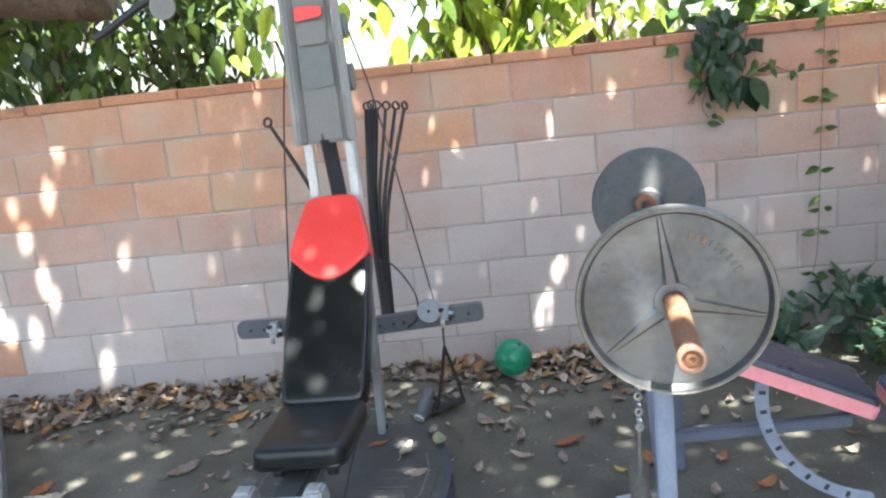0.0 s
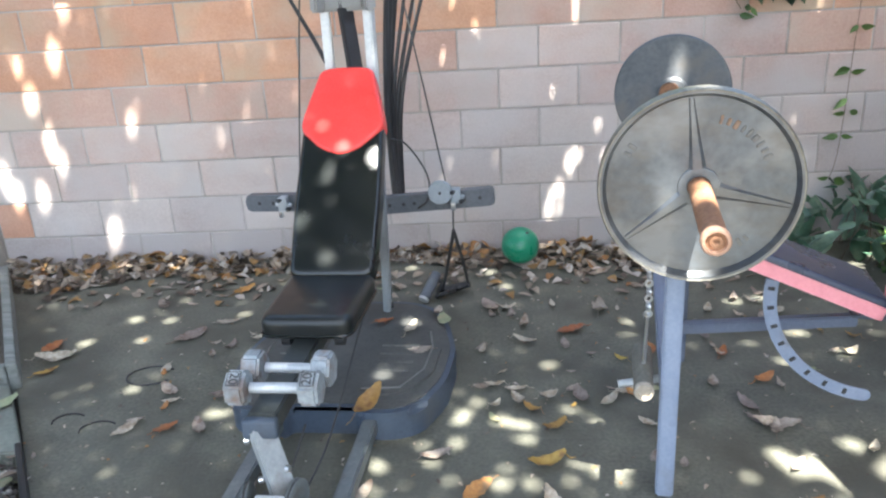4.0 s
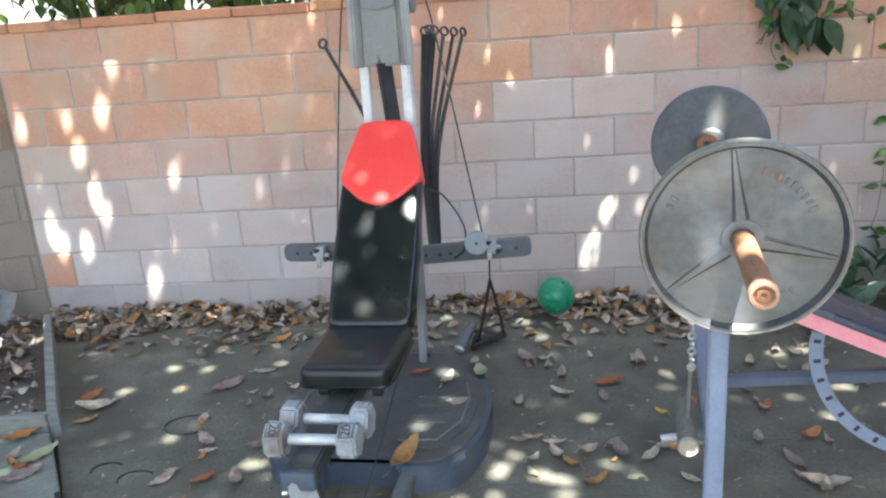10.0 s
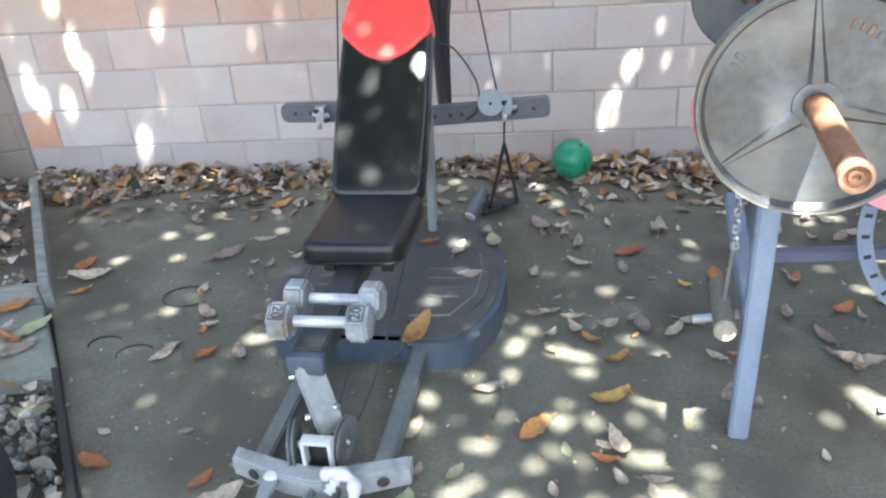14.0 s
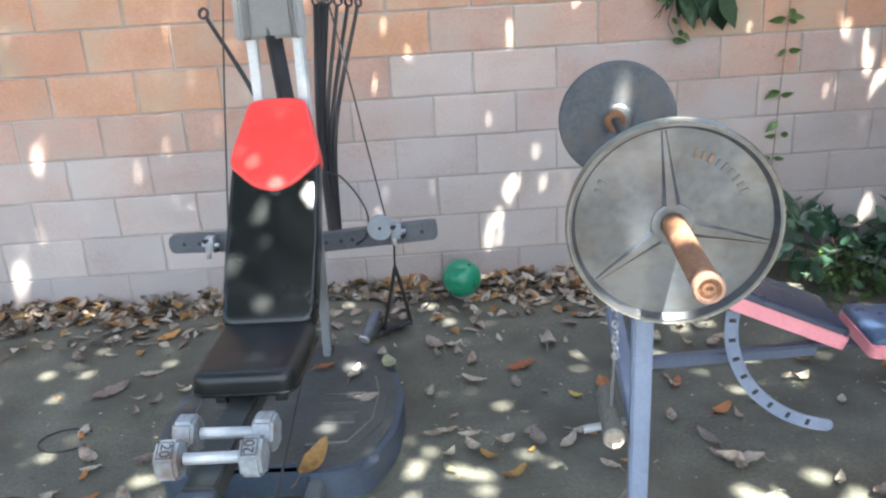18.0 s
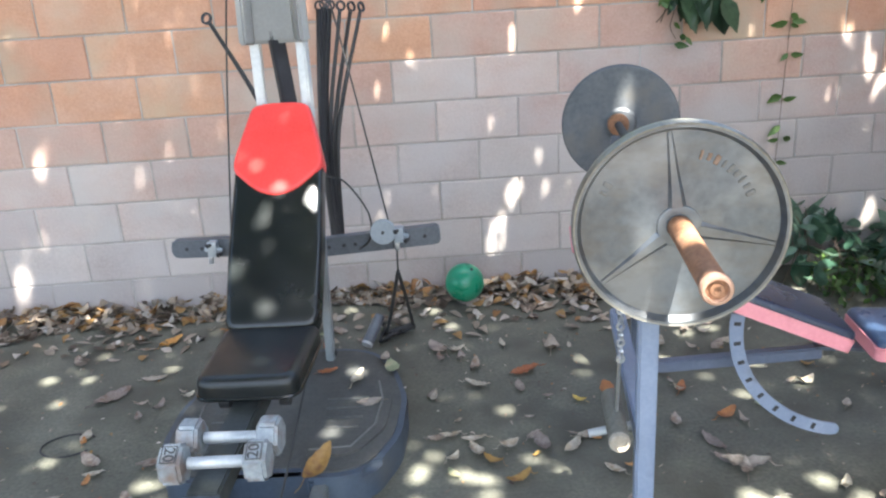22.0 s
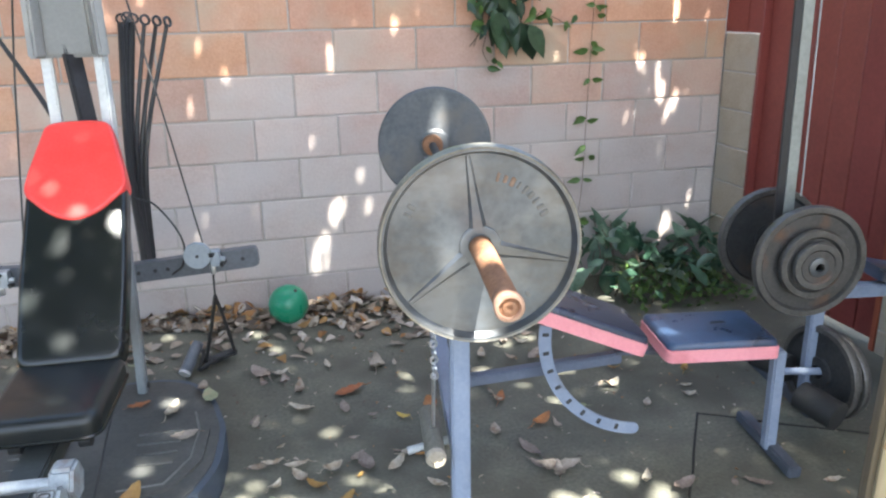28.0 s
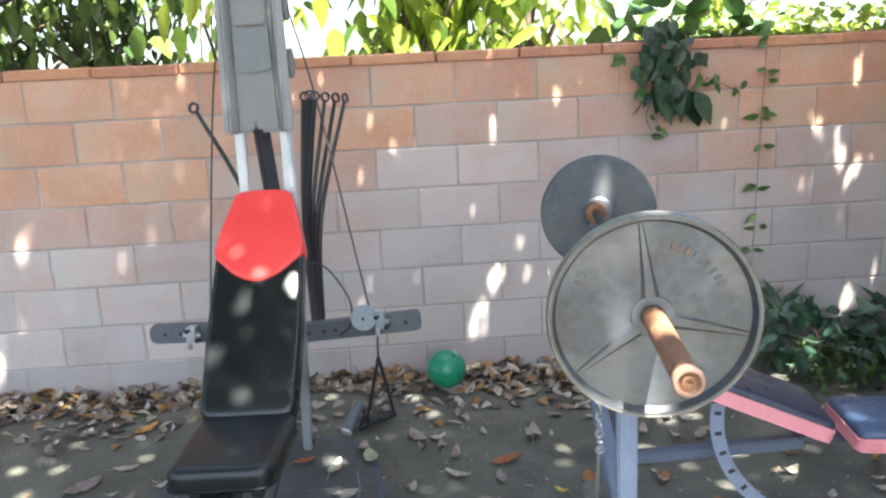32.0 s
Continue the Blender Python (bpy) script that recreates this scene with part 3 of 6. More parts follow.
def pillow(bm, outline, z0, z1, r, m=None, n=5):
    """A padded cushion: an outline raised from z0 to z1 with a full round upper edge of radius r."""
    pts = [Vector((*p, 0)) for p in outline]
    k = len(pts)
    if sum(pts[i].x * pts[(i + 1) % k].y - pts[(i + 1) % k].x * pts[i].y for i in range(k)) < 0:
        pts.reverse()
    inward = []
    for i in range(k):
        d = (pts[(i + 1) % k] - pts[i - 1]).normalized()
        inward.append(Vector((-d.y, d.x, 0)))
    layers = [(0.004, z0), (0.0, z0 + 0.004)]
    layers += [(r * (1 - math.cos(a)), z1 - r + r * math.sin(a)) for a in (math.pi / 2 * q / n for q in range(n + 1))]
    rings = [[bm.verts.new(p + v * off + Vector((0, 0, z))) for p, v in zip(pts, inward)] for off, z in layers]
    for a, b in zip(rings, rings[1:]):
        for i in range(k):
            bm.faces.new((a[i], a[(i + 1) % k], b[(i + 1) % k], b[i]))
    bm.faces.new(rings[0][::-1])
    bm.faces.new(rings[-1])
    if m is not None:
        bmesh.ops.transform(bm, matrix=m, verts=[v for ring in rings for v in ring])
    return bm


def rounded(pts, r, n=5):
    """A polygon with rounded corners, radius r or one for each corner."""
    out = []
    k = len(pts)
    for i in range(k):
        p, a, b = (Vector((*pts[j % k], 0)) for j in (i, i - 1, i + 1))
        rad = r[i] if isinstance(r, (list, tuple)) else r
        u, v = (a - p), (b - p)
        rad = min(rad, u.length * 0.49, v.length * 0.49)
        s, e = p + u.normalized() * rad, p + v.normalized() * rad
        for q in range(n + 1):
            t = q / n
            w = (1 - t) ** 2 * s + 2 * t * (1 - t) * p + t * t * e
            out.append((w.x, w.y))
    return out


def leaf_mesh(name, verts, faces, material):
    me = bpy.data.meshes.new(name)
    me.from_pydata(verts, [], faces)
    me.materials.append(M[material])
    me.shade_smooth()
    return me


LEAF_OUT = ((0.13, 0.30), (0.33, 0.50), (0.58, 0.43), (0.82, 0.20))


def leaf_rows(rng, place, length, width, way, curl=0.2):
    """One leaf with a folded midrib: base, four ribs of three corners, tip. way: a turn."""
    o = [(0, 0, 0)]
    for x, w in LEAF_OUT:
        dip = -curl * (0.2 + 0.6 * x * x)
        o += [(x, w, dip + curl * w * 1.9), (x, 0, dip), (x, -w, dip + curl * w * 1.9)]
    o.append((1, 0, -curl * 0.95))
    return [place + way @ Vector(((x - 0.4) * length, y * width, z * width)) for x, y, z in o]


LEAF_FACES = [(0, 2, 1), (0, 3, 2)] + [f for k in (1, 4, 7) for f in ((k, k + 1, k + 4, k + 3), (k + 1, k + 2, k + 5, k + 4))] + [(10, 11, 13), (11, 12, 13)]


def leaves(name, places, material, parent=None, label=""):
    """A joined mesh of leaves; places: (place, length, width, turn)."""
    verts, faces = [], []
    for place, length, width, way, curl in places:
        k = len(verts)
        verts += leaf_rows(None, Vector(place), length, width, way, curl)
        faces += [tuple(k + i for i in f) for f in LEAF_FACES]
    ob = new(name, leaf_mesh(name, verts, faces, material))
    if parent:
        ob.parent = parent
    if label:
        ob["label"] = label
    return ob


def turn(rng, tilt=90.0):
    return Euler((radians(rng.uniform(-tilt, tilt)), radians(rng.uniform(-tilt, tilt)), rng.uniform(0, math.tau))).to_matrix()


# ---- ground and walls ----
S = 0.2032
TOP = 1.60
LEFT, RIGHT = -3.035, 2.352

bm = mesh()
bmesh.ops.create_grid(bm, x_segments=40, y_segments=40, size=400)
tagged(solid("ground", bm, "soil", m=pose(0, 0, -0.05)), "bare brown soil reaching to the horizon", "ground", kind="structure")

# the yard's concrete: its left edge runs along the bed
EDGE_A, EDGE_B = Vector((-2.95, -0.22, 0)), Vector((-1.30, -2.72, 0))
BED = (EDGE_B - EDGE_A).normalized()
bm = mesh()
far = EDGE_A + BED * 6.5
slab(bm, [(EDGE_A.x, EDGE_A.y), (far.x, far.y), (6.0, far.y), (6.0, 0.0), (EDGE_A.x, 0.0)], -0.045, 0.0, 0.004)
floor = tagged(solid("floor", bm, "concrete"), "dark grey weathered concrete yard, dusty and stained", "floor", kind="structure")
for i, (a, b) in enumerate((((1.31, -1.55), (0.62, -2.54)), ((1.31, -1.55), (2.36, -2.19)))):
    bm = mesh()
    a, b = Vector((*a, 0.0005)), Vector((*b, 0.0005))
    pts = [a.lerp(b, k / 9) + Vector((random.uniform(-0.006, 0.006), random.uniform(-0.006, 0.006), 0)) for k in range(10)]
    hose(bm, pts, 0.0045, 5)
    part("joint", bm, "joint", floor)


def block_mesh(name, w, h, material, depth=0.03):
    bm = mesh()
    box(bm, (0, 0, 0), (w - 0.0085, depth, h - 0.0085), bevel=0.004, seg=1)
    me = bpy.data.meshes.new(name)
    bmesh.ops.recalc_face_normals(bm, faces=bm.faces[:])
    bm.to_mesh(me)
    bm.free()
    me.materials.append(M[material])
    return me


BLOCKS = {}


def block(parent, w, h, material, m):
    key = (round(w, 3), round(h, 3), material)
    if key not in BLOCKS:
        BLOCKS[key] = block_mesh("block", w, h, material)
    ob = new("block", BLOCKS[key])
    ob.parent = parent
    ob.matrix_local = m
    return ob


rng = random.Random(4)
# back wall: a mortar core, with the blocks' faces 4 mm proud of the joints
bm = mesh()
box(bm, ((LEFT + RIGHT) / 2 + 0.2, 0.1, 0.78), (RIGHT - LEFT + 1.4, 0.189, 1.64))
wall_north = tagged(solid("wall_north", bm, "mortar", smooth=False), "orange and greyish-pink concrete block wall with dusty joints", "wall", kind="structure")


def tone(row, x):
    """Upper courses are orange, the lower ones faded; the left end keeps its colour further down."""
    lift = 1.7 if x < -1.2 else 0.7 if x < -0.3 else 0.5 if x > 1.2 else 0.1
    k = row - lift + rng.uniform(-0.35, 0.35)
    return "block_orange" if k < 1.7 else "block_peach" if k < 2.7 else "block_salmon" if k < 3.7 else "block_blush" if k < 4.7 else "block_grey"


def course(parent, row, x0, x1, odd, place, tones):
    n = math.floor(x0 / S) - 2
    n += (n % 2) != odd
    while n * S < x1:
        a, b = max(n * S, x0), min((n + 2) * S, x1)
        if b - a > 0.03:
            place(parent, row, a, b, tones(row, (a + b) / 2))
        n += 2


def north(parent, row, a, b, t):
    if row == 7 and a <= LEFT + 0.01:
        t = "block_orange"
    if row == 8:
        t = "block_foot"
    jig = rng.uniform(-0.0015, 0.0015)
    block(parent, b - a, S, t, pose((a + b) / 2, 0.015 + jig, TOP - (row - 0.5) * S, rng.uniform(-0.2, 0.2), 0, rng.uniform(-0.2, 0.2)))


for row in range(1, 9):
    course(wall_north, row, LEFT, RIGHT, row % 2 == 0, north, tone)
# cap course
x = LEFT - 0.3
while x < RIGHT + 0.3:
    w = 0.4064
    me = BLOCKS.setdefault("cap", None)
    if me is None:
        bm = mesh()
        box(bm, (0, 0, 0), (w - 0.006, 0.215, 0.052), bevel=0.007, seg=1)
        me = bpy.data.meshes.new("cap_stone")
        bm.to_mesh(me)
        bm.free()
        me.materials.append(M["cap"])
        BLOCKS["cap"] = me
    ob = new("cap_stone", me)
    ob.parent = wall_north
    ob.matrix_local = pose(x + w / 2, 0.098 + rng.uniform(-0.003, 0.003), 1.622 + rng.uniform(-0.002, 0.002), rng.uniform(-0.6, 0.6), rng.uniform(-0.3, 0.3))
    x += w

# left wall, bending forward from the back wall by twenty degrees
WEST = pose(LEFT, 0, 0, 0, 0, 200)     # local x runs along the wall, away from the corner
bm = mesh()
box(bm, (1.1, -0.1, 0.78), (2.2, 0.189, 1.64))
wall_west = tagged(solid("wall_west", bm, "mortar_taupe", smooth=False, m=WEST), "dark brown and taupe concrete block side wall", "wall", kind="structure")


def west(parent, row, a, b, t):
    block(parent, b - a, S, t, pose((a + b) / 2 + 0.053, -0.015 + rng.uniform(-0.0015, 0.0015), TOP - (row - 0.5) * S))


for row in range(1, 9):
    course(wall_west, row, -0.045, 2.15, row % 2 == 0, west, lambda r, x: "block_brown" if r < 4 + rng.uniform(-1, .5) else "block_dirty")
for k in range(5):
    ob = new("cap_stone", BLOCKS["cap"])
    ob.parent = wall_west
    ob.matrix_local = pose(0.25 + k * 0.4064, -0.098, 1.622)

# right wall: low block piers either side of a red door, red boards above
bm = mesh()
box(bm, (RIGHT + 0.10, -0.147, 0.64), (0.194, 0.285, 1.36))
box(bm, (RIGHT + 0.10, -2.80, 0.64), (0.194, 3.0, 1.36))
wall_east = tagged(solid("wall_east", bm, "mortar", smooth=False), "pale tan concrete block piers beside the red door", "wall", kind="structure")
HP = 1.33
for row in range(7):
    z = HP - (row + 0.5) * S
    block(wall_east, 0.29, S, "block_tan", pose(RIGHT + 0.012, -0.150, z, 0, 0, 90))
    y = -1.30
    first = True
    while y > -4.2:
        w = 0.2032 if first and row % 2 else 0.4064
        first = False
        block(wall_east, w, S, "block_tan", pose(RIGHT + 0.012, y - w / 2, z, 0, 0, 90))
        y -= w

# red boards above the piers
boards = tagged(new("wall_red_boards"), "red-painted vertical board wall above the block piers", "wall", kind="structure")
for y0, y1, z0, z1 in ((-0.002, -0.30, HP + 0.004, 2.4), (-1.30, -4.2, HP + 0.004, 2.4), (-0.30, -1.30, 2.06, 2.4)):
    y = y0
    while y > y1 + 0.01:
        w = min(0.19, y - y1)
        bm = mesh()
        box(bm, (RIGHT + 0.009, y - w / 2, (z0 + z1) / 2), (0.025, w - 0.004, z1 - z0), bevel=0.003, seg=1)
        part("board", bm, "red_paint", boards)
        y -= w
door = tagged(new("door_1"), "closed red-painted plank door with a padlocked hasp", "door", kind="structure")
y = -0.315
while y > -1.27:
    w = min(0.163, y + 1.285)
    bm = mesh()
    box(bm, (RIGHT + 0.055, y - w / 2, 1.045), (0.03, w - 0.003, 2.03), bevel=0.004, seg=1)
    part("plank", bm, "red_paint", door)
    y -= 0.163
for yy, w in ((-0.305, 0.022), (-1.285, 0.03)):
    bm = mesh()
    box(bm, (RIGHT + 0.03, yy, 1.03), (0.07, w, 2.06), bevel=0.003, seg=1)
    part("jamb", bm, "red_trim" if yy < -1 else "red_paint", door)
hasp = part("hasp", box(mesh(), (RIGHT + 0.034, -1.19, 1.44), (0.006, 0.08, 0.03), bevel=0.002), "cast_dark", door, "steel hasp plate")
bm = mesh()
box(bm, (RIGHT + 0.015, -1.17, 1.385), (0.022, 0.046, 0.042), bevel=0.005)
lock = part("padlock", bm, "steel_grey", door, "small steel padlock")
bm = mesh()
hose(bm, [(RIGHT + 0.015, -1.185, 1.40), (RIGHT + 0.015, -1.185, 1.43), (RIGHT + 0.015, -1.17, 1.442), (RIGHT + 0.015, -1.155, 1.43), (RIGHT + 0.015, -1.155, 1.40)], 0.004)
part("shackle", bm, "chrome", lock)


# ---- home gym ----
gym = thing("home_gym", pose(-0.80, -0.88, 0, 0, 0, -3.6), "grey and black rod-resistance home gym with a red and black backrest", "exercise machine")
# base
half = [(0.0, 0.02), (0.16, 0.02), (0.27, -0.03), (0.36, -0.19), (0.415, -0.42), (0.405, -0.66), (0.335, -0.84), (0.25, -0.885), (0.13, -0.885), (0.12, -0.85), (0.0, -0.85)]
outline = half + [(-x, y) for x, y in half[-2:0:-1]]
base = part("base", slab(mesh(), rounded(outline, 0.06, 4), 0.0, 0.105, 0.022, seg=3), "base_blue", gym, "moulded blue-grey plastic base")
tread = [(0.10, -0.08), (0.24, -0.10), (0.315, -0.24), (0.36, -0.43), (0.35, -0.63), (0.26, -0.775), (0.10, -0.785)]
deck = [(x * 0.95, -0.012 + (y - 0.01) * 0.948) for x, y in half]
deck = deck + [(-x, y) for x, y in deck[-2:0:-1]]
part("deck", slab(mesh(), rounded(deck, 0.06, 4), 0.1, 0.109, 0.004), "base_black", base, "dusty black deck")
for s in (1, -1):
    t = [(s * x, y) for x, y in tread][::s]
    part("tread", slab(mesh(), rounded(t, 0.04, 4), 0.105, 0.1165, 0.004), "base_black", base, "dusty black foot tread")
    bm = mesh()
    hose(bm, [(s * x, y, 0.116) for x, y in [(0.30, -0.30), (0.325, -0.43), (0.315, -0.60), (0.245, -0.735), (0.11, -0.745)]], 0.0045, 6)
    part("tread_line", bm, "base_line", base)
    for k in range(4):
        bm = mesh()
        box(bm, (s * 0.20, -0.42 - 0.065 * k, 0.117), (0.15 - 0.01 * k, 0.012, 0.008), bevel=0.003, seg=1)
        part("grip_rib", bm, "base_black", base)
# front legs and foot bar
for s in (1, -1):
    part("leg_tube", beam(mesh(), (s * 0.165, -0.80, 0.055), (s * 0.165, -1.42, 0.06), 0.05, 0.05, 0.006), "leg_grey", gym)
bm = mesh()
bent = [(-0.233, -1.386), (-0.075, -1.444), (0.012, -1.458), (0.092, -1.444), (0.242, -1.384)]
slab(bm, bent[::-1] + [(x + 0.002, y - 0.047) for x, y in bent], 0.05, 0.1075, 0.006)
foot_bar = part("foot_bar", bm, "steel_foot", gym, "bent pale grey square steel foot bar")
for x, y, k in ((-0.163, -1.4615, -20), (0.180, -1.4585, 22)):
    bm = mesh()
    lathe(bm, [(0.016, 0), (0.016, 0.003), (0.011, 0.005), (0, 0.005)], pose(x, y, 0.079, 90, 0, k), 18)
    part("bolt", bm, "cast_dark", foot_bar)
bm = mesh()
beam(bm, (-0.030, -1.318, 0.335), (0.030, -1.364, 0.148), 0.070, 0.035, 0.005)
front_leg = part("front_leg", bm, "steel_foot", gym, "pale grey slanted front leg")
part("pulley_mount", box(mesh(), (0.012, -1.385, 0.115), (0.085, 0.05, 0.09), (0, 0, 0), 0.006), "cast_dark", gym, "dark steel pulley mount")
for p0 in ((-0.062, -1.333, 0.30), (0.046, -1.365, 0.235), (-0.022, -1.37, 0.20)):
    part("bolt", rod(mesh(), p0, (p0[0] + (0.012 if p0[0] > 0 else -0.012), p0[1] - 0.004, p0[2]), 0.009, seg=10), "chrome", front_leg)
# rail with its end cap
bm = mesh()
beam(bm, (0.012, -0.02, 0.405), (-0.022, -1.315, 0.343), 0.085, 0.06, 0.006)
rail = part("rail", bm, "rail_black", gym, "black sliding seat rail")
bm = mesh()
box(bm, (-0.025, -1.327, 0.338), (0.100, 0.036, 0.056), (-2.5, 0, 1), 0.009, 3)
part("end_cap", bm, "base_blue", rail, "blue-grey plastic end cap")
# squat pulley wheels at the foot
for x, y, k in ((-0.070, -1.388, 10), (0.062, -1.368, -8)):
    bm = mesh()
    lathe(bm, [(0, -0.007), (0.03, -0.007), (0.034, -0.010), (0.062, -0.010), (0.0685, -0.008), (0.0685, -0.005), (0.060, 0), (0.0685, 0.005), (0.0685, 0.008), (0.062, 0.010), (0.034, 0.010), (0.03, 0.007), (0, 0.007)], pose(x, y, 0.122, 0, 90, k), 32)
    fp = part("foot_pulley", bm, "leg_grey", gym, "grey grooved cable wheel")
    part("groove", lathe(mesh(), [(0.061, -0.0045), (0.066, -0.0045), (0.066, 0.0045), (0.061, 0.0045), (0.061, -0.0045)], pose(x, y, 0.122, 0, 90, k), 32), "ink", fp)
    part("axle", rod(mesh(), (x - 0.016, y, 0.122), (x + 0.016, y, 0.122), 0.010, seg=12), "chrome", fp)
bm = mesh()
for cx, cz, w, h in ((0.010, 0.178, 0.082, 0.011), (-0.0255, 0.137, 0.011, 0.075), (0.0455, 0.137, 0.011, 0.075)):
    box(bm, (cx, -1.432, cz), (w, 0.034, h), bevel=0.003)
part("pulley_bracket", bm, "steel_light", gym, "pale square guide bracket")
bm = mesh()
hose(bm, [(-0.147, -1.606, 0.092), (-0.10, -1.617, 0.086), (-0.025, -1.636, 0.078), (0.0, -1.639, 0.077), (0.09, -1.618, 0.083), (0.182, -1.594, 0.090)], 0.0145, 14)
part("toe_bar", bm, "steel_foot", gym, "bent pale grey toe bar")
part("toe_bar_bracket", slab(mesh(), [(-0.128, -1.49), (-0.082, -1.49), (-0.096, -1.615), (-0.112, -1.615)], 0.088, 0.098, 0.002), "steel_grey", gym)
part("bracket_bolt", lathe(mesh(), [(0.018, 0), (0.018, 0.004), (0.012, 0.008), (0, 0.008)], pose(-0.106, -1.487, 0.096, 35, 0, 0), 14), "steel_light", gym)
for x in (0.0, 0.065):
    part("toe_bar_bracket", beam(mesh(), (x + 0.008, -1.49, 0.075), (x, -1.625, 0.078), 0.012, 0.022, 0.002), "leg_grey", gym)
part("toe_bar_bracket", box(mesh(), (0.04, -1.535, 0.072), (0.10, 0.022, 0.016), (0, 0, 2), 0.003), "steel_foot", gym)
bm = mesh()
hose(bm, arc([(0.035, -1.485, 0.115), (0.075, -1.488, 0.128), (0.118, -1.505, 0.118), (0.125, -1.55, 0.090), (0.115, -1.595, 0.062), (0.07, -1.605, 0.048)], 24), [0.016 + 0.004 * math.sin(k * 1.3) for k in range(25)], 10)
hose(bm, arc([(0.06, -1.478, 0.132), (0.07, -1.50, 0.115), (0.055, -1.525, 0.095)], 12), [0.013 + 0.004 * math.sin(k * 2.1) for k in range(13)], 10)
part("strap_loop", bm, "whitefilm", gym, "frayed white webbing loop")
# seat
prof = rounded([(-0.15, -0.95), (0.15, -0.95), (0.158, -0.57), (-0.158, -0.57)], [0.055, 0.055, 0.03, 0.03], 8)
seat = part("seat", pillow(mesh(), prof, 0.418, 0.487, 0.03), "vinyl_seat", gym, "glossy black vinyl seat")
part("seat_piping", hose(mesh(), [(x * 1.004, y * 1.001, 0.424) for x, y in prof + prof[:1]], 0.006, 6), "vinyl", seat)
bm = mesh()
box(bm, (0, -0.74, 0.405), (0.20, 0.26, 0.035), bevel=0.004)
carriage = part("seat_carriage", bm, "base_black", gym)
for s in (1, -1):
    bm = mesh()
    rod(bm, (s * 0.075, -0.86, 0.375), (s * 0.105, -0.86, 0.375), 0.024)
    part("roller", bm, "cast_dark", carriage)
# backrest, built lying in x, y (y up the back) and tilted
LOW, HIGH = Vector((0, -0.555, 0.44)), Vector((0, -0.005, 1.105))
tilt = math.degrees(math.atan2(HIGH.z - LOW.z, HIGH.y - LOW.y))
L = (HIGH - LOW).length
bk = Matrix.Translation(LOW) @ pose(0, 0, 0, tilt, 0, 0)
V = 0.487
body = [(-0.155, 0), (0.155, 0), (0.163, V * 0.6), (0.157, V + 0.14), (-0.157, V + 0.14), (-0.163, V * 0.6)]
backrest = part("backrest", pillow(mesh(), rounded(body, [0.05, 0.05, 0.05, 0.02, 0.02, 0.05], 8), -0.01, 0.064, 0.024, bk), "vinyl", gym, "black vinyl back pad")
red = [(0.0, V - 0.008), (0.075, V + 0.018), (0.166, V + 0.105), (0.150, V + 0.19), (0.105, L - 0.012), (0.05, L), (-0.05, L), (-0.105, L - 0.012), (-0.150, V + 0.19), (-0.166, V + 0.105), (-0.075, V + 0.018)]
head = part("head_pad", pillow(mesh(), rounded(red, [0.06, 0.05, 0.04, 0.06, 0.05, 0.04, 0.04, 0.05, 0.06, 0.04, 0.05], 8), -0.012, 0.073, 0.016, bk), "vinyl_red", gym, "bright red vinyl head pad")
part("back_plate", slab(mesh(), rounded([(-0.12, 0.03), (0.12, 0.03), (0.10, L - 0.05), (-0.10, L - 0.05)], 0.03), -0.018, -0.001, 0, bk), "base_black", gym)
# mast
for s in (1, -1):
    bm = mesh()
    beam(bm, (s * 0.084, -0.08, 0.105), (s * 0.084, 0.0, 0.72), 0.034, 0.05, 0.006)
    low = part("mast_leg", bm, "steel_grey", gym)
    bm = mesh()
    rod(bm, (s * 0.102, -0.078, 0.135), (s * 0.108, -0.078, 0.135), 0.012)
    part("bolt", bm, "cast_dark", low)
    bm = mesh()
    beam(bm, (s * 0.084, 0.0, 0.722), (s * 0.088, 0.03, 1.50), 0.036, 0.05, 0.006)
    part("mast_post", bm, "steel_light", gym, "pale grey mast post")
bm = mesh()
beam(bm, (0.035, -0.03, 1.02), (-0.015, 0.02, 1.50), 0.06, 0.03, 0.005)
part("mast_core", bm, "rod", gym)
# shroud: pale side rails either side of a grey panel, a red badge on top
bm = mesh()
slab(bm, [(-0.082, 0), (0.082, 0), (0.070, 0.66), (-0.070, 0.66)], 0, 0.11, 0.012, pose(0, 0.09, 1.35, 88.5, 0, 0))
shroud = part("mast_shroud", bm, "shroud", gym, "grey plastic mast shroud")
for s in (1, -1):
    bm = mesh()
    beam(bm, (s * 0.100, -0.012, 1.352), (s * 0.088, 0.012, 2.02), 0.036, 0.075, 0.008)
    part("shroud_rail", bm, "shroud_pale", shroud, "paler grey side rail")
bm = mesh()
slab(bm, rounded([(-0.066, 0.012), (0.0, 0.0), (0.066, 0.012), (0.063, 0.16), (-0.063, 0.16)], 0.012, 4), 0.108, 0.116, 0.003, pose(0, 0.09, 1.565, 88.5, 0, 0))
part("shroud_panel", bm, "shroud_green", shroud, "darker inset panel")
bm = mesh()
slab(bm, rounded([(-0.060, 0.0), (0.060, 0.0), (0.058, 0.085), (-0.058, 0.085)], 0.02, 5), 0.108, 0.118, 0.004, pose(0, 0.09, 1.735, 88.5, 0, 0))
part("shroud_panel", bm, "shroud", shroud, "raised upper panel")
bm = mesh()
slab(bm, rounded([(-0.055, 0), (0.055, 0.012), (0.055, 0.05), (0.0, 0.055), (-0.055, 0.055)], 0.012), 0, 0.006, 0.002, pose(0, -0.030, 1.828, 88.5, 0, 0))
part("badge", bm, "vinyl_red", shroud, "red badge without lettering")
